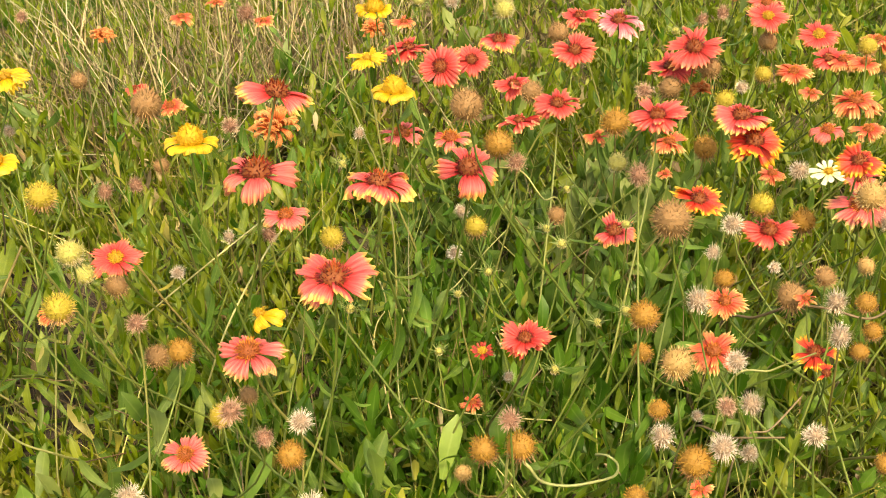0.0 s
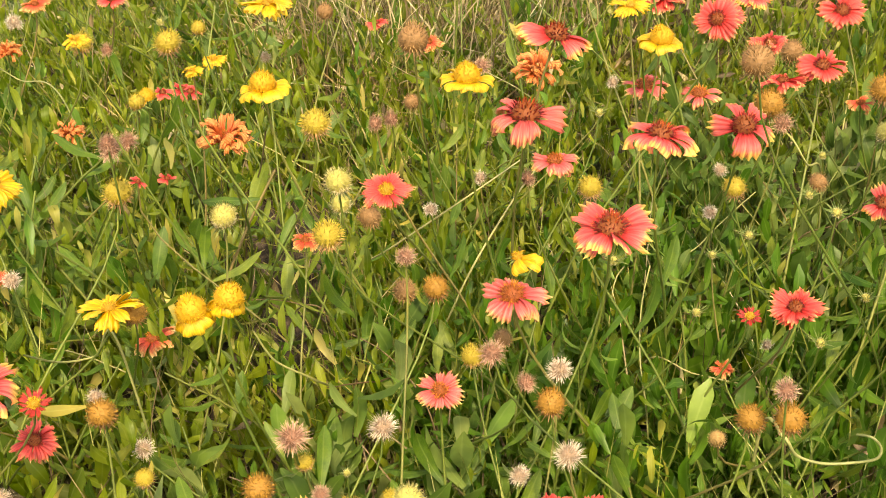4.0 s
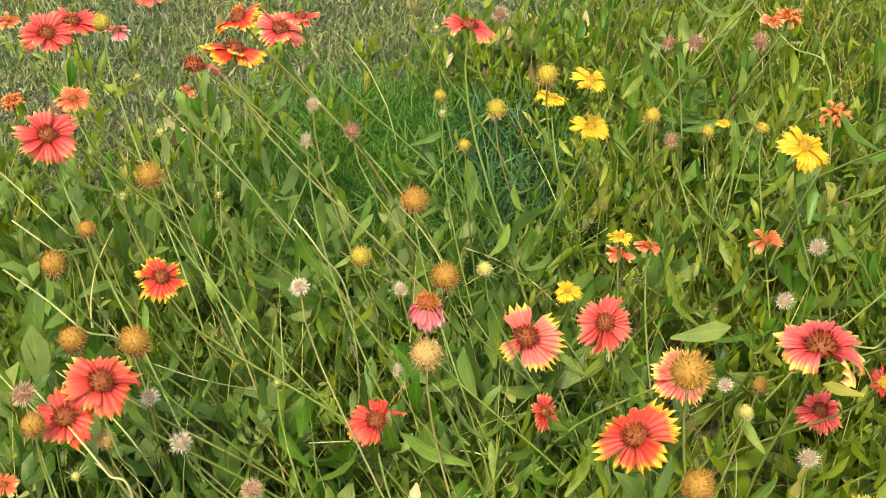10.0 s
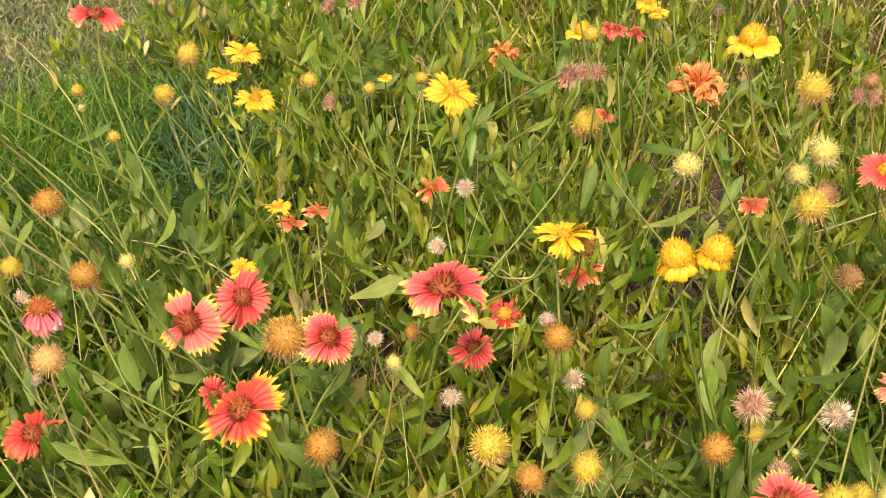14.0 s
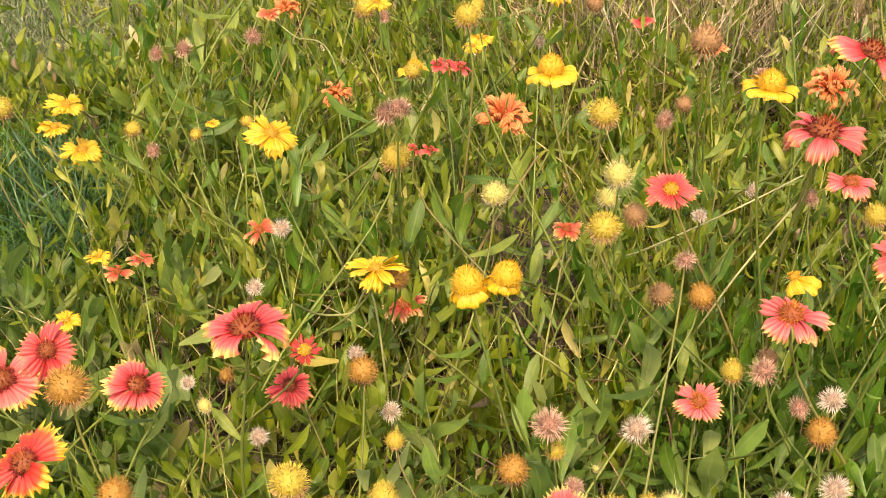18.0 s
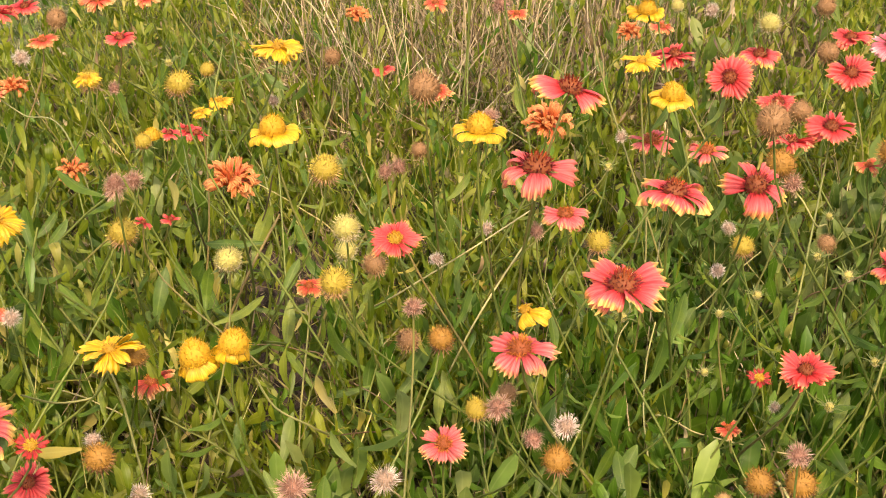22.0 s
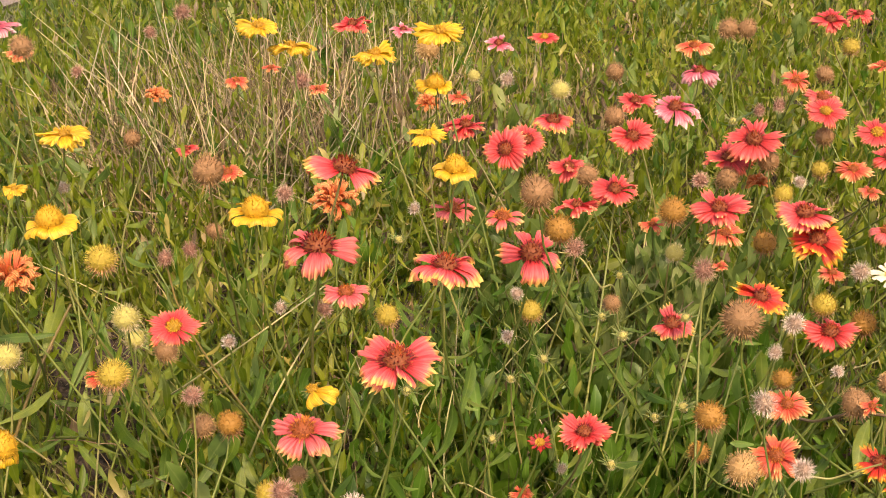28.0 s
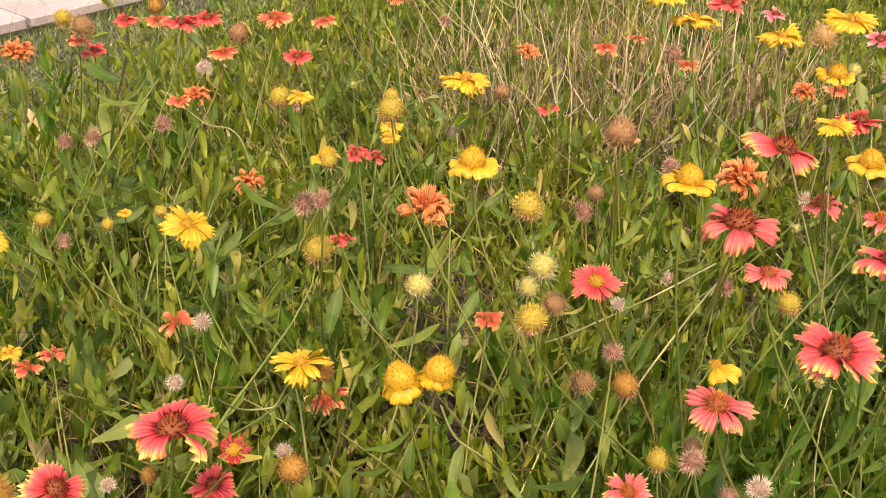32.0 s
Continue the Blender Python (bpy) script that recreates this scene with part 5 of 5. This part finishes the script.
flower("ball_yellow", 0.587, 0.562, 0.280, 0.024, 0, 0)
flower("ball_yellow", 0.519, 0.591, 0.280, 0.022, 0, 0)
flower("puff_pink", 0.631, 0.545, 0.290, 0.018, 0, 0)
flower("red", 0.715, 0.506, 0.290, 0.034, 5, -8)
flower("red", 0.737, 0.490, 0.290, 0.034, 5, 5)
flower("ball_amber", 0.684, 0.492, 0.310, 0.019, 0, 0)
flower("ball_yellow", 0.796, 0.741, 0.250, 0.025, 0, 0)
flower("puff", 0.728, 0.568, 0.270, 0.019, 0, 0)
flower("puff", 0.772, 0.565, 0.270, 0.026, 0, 0)
flower("ball_yellow", 0.608, 0.700, 0.250, 0.017, 0, 0)
flower("puff_pink", 0.594, 0.637, 0.270, 0.018, 0, 0)
flower("ball_yellow", 0.496, 0.770, 0.240, 0.019, 0, 0)
flower("ball_amber", 0.557, 0.948, 0.280, 0.027, 0, 0)
flower("puff_pink", 0.907, 1.072, 0.330, 0.026, 0, 0)
flower("ball_yellow", 0.687, 1.280, 0.340, 0.024, 0, 0)
flower("puff_pink", 0.649, 1.206, 0.330, 0.028, 0, 0)
flower("ball_green", 0.794, 0.983, 0.300, 0.025, 0, 0)
flower("yellow", 0.744, 1.232, 0.380, 0.023, 5, 0)
flower("ball_yellow", 0.668, 1.403, 0.380, 0.031, 0, 0)
flower("red", 0.863, 1.956, 0.360, 0.061, 5, 0)
flower("red", 0.933, 1.924, 0.360, 0.054, 5, 0)
flower("coral", 0.816, 1.891, 0.330, 0.056, 5, 0)
flower("coral", 0.886, 1.848, 0.330, 0.040, 5, 0)
flower("bud", 0.778, 1.435, 0.370, 0.020, 0, 0)
flower("ball_yellow", 0.809, 1.382, 0.370, 0.023, 0, 0)
flower("puff_pink", 0.622, 1.179, 0.340, 0.035, 0, 0)
flower("puff_pink", 0.712, 1.467, 0.340, 0.023, 0, 0)
flower("rose", 1.037, 2.016, 0.360, 0.088, 0, 0, droop=0.3)
flower("red", 0.696, 1.250, 0.250, 0.021, 15, 20, keep=0.5)
flower("pink", 1.410, 0.640, 0.370, 0.059, 5, 0)
flower("coral", 1.803, 0.710, 0.330, 0.046, 5, 0)
flower("red", 1.793, 0.670, 0.290, 0.033, 0, 0)
flower("ball_yellow", 1.775, 0.677, 0.310, 0.026, 0, 0)
flower("ball_yellow", 1.912, 0.656, 0.330, 0.031, 0, 0)
flower("ball_yellow", 1.925, 0.681, 0.330, 0.023, 0, 0)
flower("ball_amber", 1.839, 0.602, 0.300, 0.028, 0, 0)
flower("ball_brown", 1.771, 0.611, 0.290, 0.029, 0, 0)
flower("yellow", 1.747, 0.520, 0.310, 0.035, 0, 0)
flower("yellow", 1.610, 0.565, 0.320, 0.021, 20, 0)
flower("pink", 1.488, 0.537, 0.300, 0.038, 10, 0)
flower("salmon", 1.479, 0.492, 0.310, 0.026, 5, 0)
flower("ball_amber", 1.435, 0.470, 0.310, 0.029, 0, 0)
flower("puff", 1.402, 0.453, 0.310, 0.026, 0, 0)
flower("yellow", 1.470, 0.465, 0.270, 0.023, 0, 0)
flower("yellow", 1.437, 0.401, 0.310, 0.032, 15, 0)
flower("ball_yellow", 1.545, 0.496, 0.290, 0.024, 0, 0)
flower("puff", 1.487, 0.427, 0.320, 0.025, 0, 0)
flower("coral", 1.484, 0.405, 0.340, 0.043, 5, 0)
flower("yellow", 1.494, 0.388, 0.300, 0.023, 5, 0)
flower("bud", 1.637, 0.547, 0.300, 0.017, 0, 0)
flower("puff", 1.282, 0.355, 0.280, 0.019, 0, 0)
flower("coral", 1.194, 0.300, 0.290, 0.029, 15, 0)
flower("yellow", 1.231, 0.303, 0.280, 0.020, 0, 0)
flower("flame", 1.148, 0.279, 0.280, 0.031, 25, 10)
flower("ball_amber", 1.184, 0.270, 0.280, 0.017, 0, 0)
flower("ball_brown", 1.192, 0.289, 0.260, 0.021, 0, 0)
flower("ball_amber", 1.121, 0.282, 0.270, 0.019, 0, 0)
flower("ball_amber", 1.292, 0.397, 0.260, 0.020, 0, 0)
flower("ball_tan", 1.346, 0.441, 0.290, 0.020, 0, 0)
flower("coral", 1.140, 0.204, 0.270, 0.020, 10, 0)
flower("puff_pink", -0.216, 0.816, 0.300, 0.022, 0, 0)
flower("coral", -0.214, 0.740, 0.280, 0.021, 20, 0)
flower("puff_pink", -0.048, 0.799, 0.220, 0.020, 0, 0)
flower("coral", -0.353, 1.368, 0.380, 0.027, 10, 0)
flower("rust", -0.324, 1.244, 0.340, 0.026, 5, 0)
flower("red", 0.662, 1.882, 0.340, 0.054, 5, 0)
flower("red", 0.706, 1.893, 0.340, 0.046, 5, 0)
flower("coral", 0.631, 1.914, 0.340, 0.044, 5, 0)
flower("rust", 0.624, 1.655, 0.300, 0.042, 5, 0)
flower("puff", 0.653, 1.716, 0.320, 0.029, 0, 0)
flower("puff_pink", 0.551, 1.542, 0.310, 0.030, 0, 0)
flower("coral", 1.051, 1.939, 0.330, 0.046, 5, 0)
flower("puff_pink", 1.142, 1.931, 0.280, 0.028, 5, 0)
flower("ball_brown", 1.078, 1.587, 0.270, 0.032, 0, 0)
flower("rust", 1.160, 1.659, 0.300, 0.043, 5, 0)
flower("puff_pink", 1.380, 1.986, 0.330, 0.042, 0, 0)
flower("red", 1.651, 1.103, 0.320, 0.055, 5, 0)
flower("puff_pink", 1.548, 0.892, 0.290, 0.026, 0, 0)
flower("ball_brown", 1.606, 0.832, 0.320, 0.035, 0, 0)
flower("red", 2.233, 1.120, 0.340, 0.045, 5, 0)
flower("red", 1.444, 1.113, 0.310, 0.052, 30, 10)
flower("red", 1.306, 0.877, 0.330, 0.047, -10, 0)
flower("ball_tan", 1.389, 1.257, 0.420, 0.041, 0, 0)
flower("rust", 0.400, 1.752, 0.360, 0.052, 5, 0)
flower("ball_yellow", 0.478, 1.834, 0.380, 0.030, 0, 0)
flower("ball_brown", 0.497, 1.782, 0.380, 0.037, 0, 0)
flower("coral", 0.493, 1.814, 0.350, 0.033, 5, 0)
flower("red", 0.515, 1.821, 0.330, 0.037, 5, 0)
flower("red", 0.584, 1.929, 0.340, 0.039, 5, 0)
flower("ball_amber", 0.616, 1.846, 0.380, 0.029, 0, 0)
flower("ball_brown", 0.730, 1.801, 0.340, 0.038, 0, 0)
flower("red", -0.212, 1.456, 0.380, 0.036, 10, 0)
flower("ball_green", -0.184, 1.440, 0.400, 0.020, 0, 0)
flower("puff", 0.093, 1.566, 0.360, 0.033, 0, 0)
flower("bud", 1.375, 0.867, 0.219, 0.019, 0, 0)
flower("bud", 1.106, 0.615, 0.347, 0.018, 10, 0)
flower("bud", 1.225, 0.640, 0.311, 0.019, 5, 0)
flower("bud", 1.161, 0.583, 0.262, 0.020, 5, 0)
flower("bud", 1.092, 0.704, 0.287, 0.017, 0, 0)
flower("bud", 0.909, 0.683, 0.337, 0.017, 0, 10)
flower("bud", -0.157, 1.134, 0.362, 0.016, 0, 0)

# ---- stone paving beyond the bed ----
PAVING = bpy.data.materials.new("paving_stone")


def build_paving():
    PAVING.use_nodes = True
    nt = PAVING.node_tree
    b = nt.nodes["Principled BSDF"]
    base = ramp(nt, [(0.3, (0.31, 0.265, 0.25)), (0.7, (0.44, 0.385, 0.365))], noise_of(nt, 5, 6))
    speck = ramp(nt, [(0.4, (0.85, 0.85, 0.85)), (0.6, (1.05, 1.05, 1.05))], noise_of(nt, 120, 3))
    col = mixed(nt, "MULTIPLY", 1.0, base, speck)
    rnd = nt.nodes.new("ShaderNodeObjectInfo").outputs["Random"]
    col = mixed(nt, "MULTIPLY", 1.0, col, ramp(nt, [(0, (0.88, 0.86, 0.86)), (1, (1.05, 1.05, 1.05))], rnd))
    nt.links.new(col, b.inputs["Base Color"])
    b.inputs["Roughness"].default_value = 0.85
    bumped(nt, b, noise_of(nt, 90, 5), 0.3, 0.003)
    ang = math.atan(PAVE[2])
    at = Matrix.Translation((PAVE[0], PAVE[1], 0.0)) @ Matrix.Rotation(ang, 4, "Z")
    bed_me = mesh_from("pavement", [(-3.7, 0, 0.012), (5.3, 0, 0.012), (5.3, 1.7, 0.012), (-3.7, 1.7, 0.012), (-3.7, 0, -0.05), (5.3, 0, -0.05), (5.3, 1.7, -0.05), (-3.7, 1.7, -0.05)],
                       [(0, 1, 2, 3), (4, 5, 1, 0), (5, 6, 2, 1), (6, 7, 3, 2), (7, 4, 0, 3)], SOIL, smooth=False)
    slab_bed = tagged(new("pavement", bed_me), "pale pinkish stone slab path beyond the turf", "pavement", kind="structure")
    slab_bed.matrix_world = at
    bm = bmesh.new()
    bmesh.ops.create_cube(bm, size=1)
    bmesh.ops.scale(bm, vec=(0.588, 0.388, 0.05), verts=bm.verts)
    bmesh.ops.bevel(bm, geom=bm.edges[:], offset=0.006, segments=1, affect="EDGES")
    me = bpy.data.meshes.new("slab")
    bm.to_mesh(me)
    bm.free()
    me.materials.append(PAVING)
    rnd2 = random.Random(3)
    for j in range(4):
        for i in range(14):
            part("slab", me, slab_bed, m=pose(-3.3 + i * 0.6 + (0.3 if j % 2 else 0), 0.2 + j * 0.4, 0.012 + rnd2.uniform(0, 0.004), rnd2.gauss(0, 0.3), rnd2.gauss(0, 0.3), 0))


build_paving()

# ---- long stalks that lean across the bed ----
PALE = leaf_material("stalk_pale", [(0.0, (0.27, 0.28, 0.11)), (1.0, (0.44, 0.40, 0.20))], 0.5, 0.05, island=False)
BROWN = leaf_material("stalk_brown", [(0.0, (0.10, 0.065, 0.035)), (1.0, (0.20, 0.14, 0.08))], 0.6, 0.0, island=False)


def stalk(name, colour, thick, *pts):
    """A long thin stalk through the points, rooted in the ground below its lower end."""
    p = np.array(pts)
    low = 0 if p[0, 2] < p[-1, 2] else -1
    seq = p if low == 0 else p[::-1]
    d = seq[0] - seq[1]
    root = np.array([seq[0][0] + d[0] * 0.6, seq[0][1] + d[1] * 0.6, 0.0])
    root[2] = ground_height(root[0], root[1]) - 0.005
    c = np.vstack([root, seq])
    k = np.linspace(0, len(c) - 1, 8 * len(c))
    i = np.clip(k.astype(int), 0, len(c) - 2)
    u = (k - i)[:, None]
    a, b, e, g = c[np.maximum(i - 1, 0)], c[i], c[i + 1], c[np.minimum(i + 2, len(c) - 1)]
    line = 0.5 * (2 * b + (e - a) * u + (2 * a - 5 * b + 4 * e - g) * u ** 2 + (3 * b - a - 3 * e + g) * u ** 3)
    v, f, uv = tube(line, np.linspace(thick, thick * 0.7, len(line)))
    label = "pale bare stalk bent across the leaves" if colour == "pale" else "brown withered stalk bent across the leaves"
    tagged(new(name, mesh_from(name, v, f, PALE if colour == "pale" else BROWN, uv)), label, "stalk", "leaning stalks")


stalk("curled_stalk", "pale", 0.0016, (0.976, 0.560, 0.200), (0.966, 0.525, 0.220), (0.976, 0.518, 0.200), (0.995, 0.506, 0.190), (1.016, 0.492, 0.190), (1.026, 0.477, 0.200), (1.030, 0.477, 0.210), (1.024, 0.483, 0.220), (1.027, 0.500, 0.210))
stalk("leaning_stalk", "pale", 0.0014, (0.898, 1.009, 0.050), (0.880, 0.935, 0.140), (0.904, 0.909, 0.220), (0.968, 0.926, 0.270), (1.015, 0.951, 0.280))
stalk("leaning_stalk", "pale", 0.0012, (0.886, 1.153, 0.100), (0.869, 1.025, 0.200), (0.919, 0.945, 0.280), (0.993, 0.937, 0.310))
stalk("leaning_stalk", "pale", 0.0012, (1.187, 0.794, 0.340), (1.214, 0.779, 0.330), (1.225, 0.759, 0.300), (1.294, 0.796, 0.240))
stalk("leaning_stalk", "brown", 0.0016, (1.268, 0.554, 0.200), (1.253, 0.497, 0.250), (1.251, 0.457, 0.280), (1.256, 0.424, 0.290), (1.282, 0.395, 0.280), (1.335, 0.394, 0.280), (1.387, 0.394, 0.280))
stalk("leaning_stalk", "brown", 0.0012, (1.110, 0.469, 0.200), (1.097, 0.408, 0.240), (1.117, 0.370, 0.250))
stalk("leaning_stalk", "pale", 0.0012, (1.168, 0.468, 0.220), (1.191, 0.434, 0.250), (1.201, 0.399, 0.280))
stalk("leaning_stalk", "brown", 0.0012, (1.186, 0.400, 0.240), (1.152, 0.406, 0.220), (1.122, 0.421, 0.200))
stalk("leaning_stalk", "brown", 0.0012, (0.796, 1.282, 0.150), (0.779, 1.161, 0.270), (0.766, 1.091, 0.350))
stalk("leaning_stalk", "brown", 0.0011, (0.764, 1.324, 0.120), (0.726, 1.234, 0.220), (0.701, 1.177, 0.280), (0.691, 1.166, 0.310))
stalk("leaning_stalk", "pale", 0.0011, (-0.218, 0.847, 0.280), (-0.181, 0.808, 0.270), (-0.153, 0.784, 0.250), (-0.135, 0.782, 0.220))
stalk("leaning_stalk", "pale", 0.0011, (-0.322, 1.165, 0.300), (-0.284, 1.127, 0.290), (-0.250, 1.115, 0.260), (-0.247, 1.175, 0.200))
stalk("leaning_stalk", "pale", 0.0011, (-0.290, 1.034, 0.270), (-0.237, 0.972, 0.280), (-0.199, 0.940, 0.270), (-0.164, 0.964, 0.220))
stalk("leaning_stalk", "pale", 0.0011, (-0.299, 1.106, 0.280), (-0.265, 1.104, 0.250), (-0.253, 1.147, 0.200))
stalk("leaning_stalk", "pale", 0.0011, (-0.160, 0.822, 0.270), (-0.155, 0.836, 0.220), (-0.151, 0.869, 0.160))
stalk("leaning_stalk", "pale", 0.0012, (-0.029, 1.082, 0.300), (-0.004, 1.071, 0.270), (0.025, 1.083, 0.200))
stalk("leaning_stalk", "pale", 0.0013, (0.036, 1.227, 0.300), (0.051, 1.304, 0.220), (0.069, 1.372, 0.150))
stalk("leaning_stalk", "pale", 0.0013, (0.449, 0.912, 0.300), (0.485, 0.973, 0.240), (0.521, 0.992, 0.220), (0.541, 0.973, 0.240))
stalk("leaning_stalk", "pale", 0.0014, (0.636, 0.853, 0.280), (0.652, 0.854, 0.240), (0.688, 0.858, 0.200), (0.738, 0.915, 0.120))
stalk("leaning_stalk", "pale", 0.0010, (1.210, 2.303, 0.300), (1.193, 2.049, 0.280), (1.187, 1.875, 0.250), (1.219, 1.841, 0.200))
stalk("leaning_stalk", "pale", 0.0010, (1.262, 2.166, 0.330), (1.262, 1.951, 0.300), (1.287, 1.877, 0.260))
stalk("leaning_stalk", "pale", 0.0009, (1.170, 2.174, 0.300), (1.170, 1.975, 0.270), (1.204, 1.896, 0.220))
stalk("leaning_stalk", "pale", 0.0009, (1.307, 1.780, 0.300), (1.277, 1.724, 0.250), (1.241, 1.647, 0.200))
stalk("leaning_stalk", "pale", 0.0012, (0.588, 1.688, 0.300), (0.619, 1.603, 0.280), (0.663, 1.554, 0.250))

# thin stalks that lie across the leaves, fallen outwards from the bed
LYING = random.Random(31)
for x0, x1, y0, y1, count, heading in ((-0.28, 0.28, 0.75, 1.25, 15, 165), (0.45, 0.95, 0.75, 1.15, 7, 200), (0.95, 1.45, 0.5, 0.95, 8, 20), (0.9, 1.6, 1.3, 1.9, 8, 130)):
    for _ in range(count):
        x, y = LYING.uniform(x0, x1), LYING.uniform(y0, y1)
        way = radians(heading + LYING.gauss(0, 40))
        span, low, high = LYING.uniform(0.08, 0.18), LYING.uniform(0.08, 0.14), LYING.uniform(0.15, 0.22)
        sag = LYING.uniform(-0.03, 0.03)
        pts = [(x + math.cos(way) * span * k - math.sin(way) * sag * math.sin(3.1 * k), y + math.sin(way) * span * k + math.cos(way) * sag * math.sin(3.1 * k), low + (high - low) * k ** 0.8) for k in (0.0, 0.35, 0.7, 1.0)]
        stalk("leaning_stalk", LYING.choice(("pale", "brown")), LYING.uniform(0.0008, 0.0011), *pts)
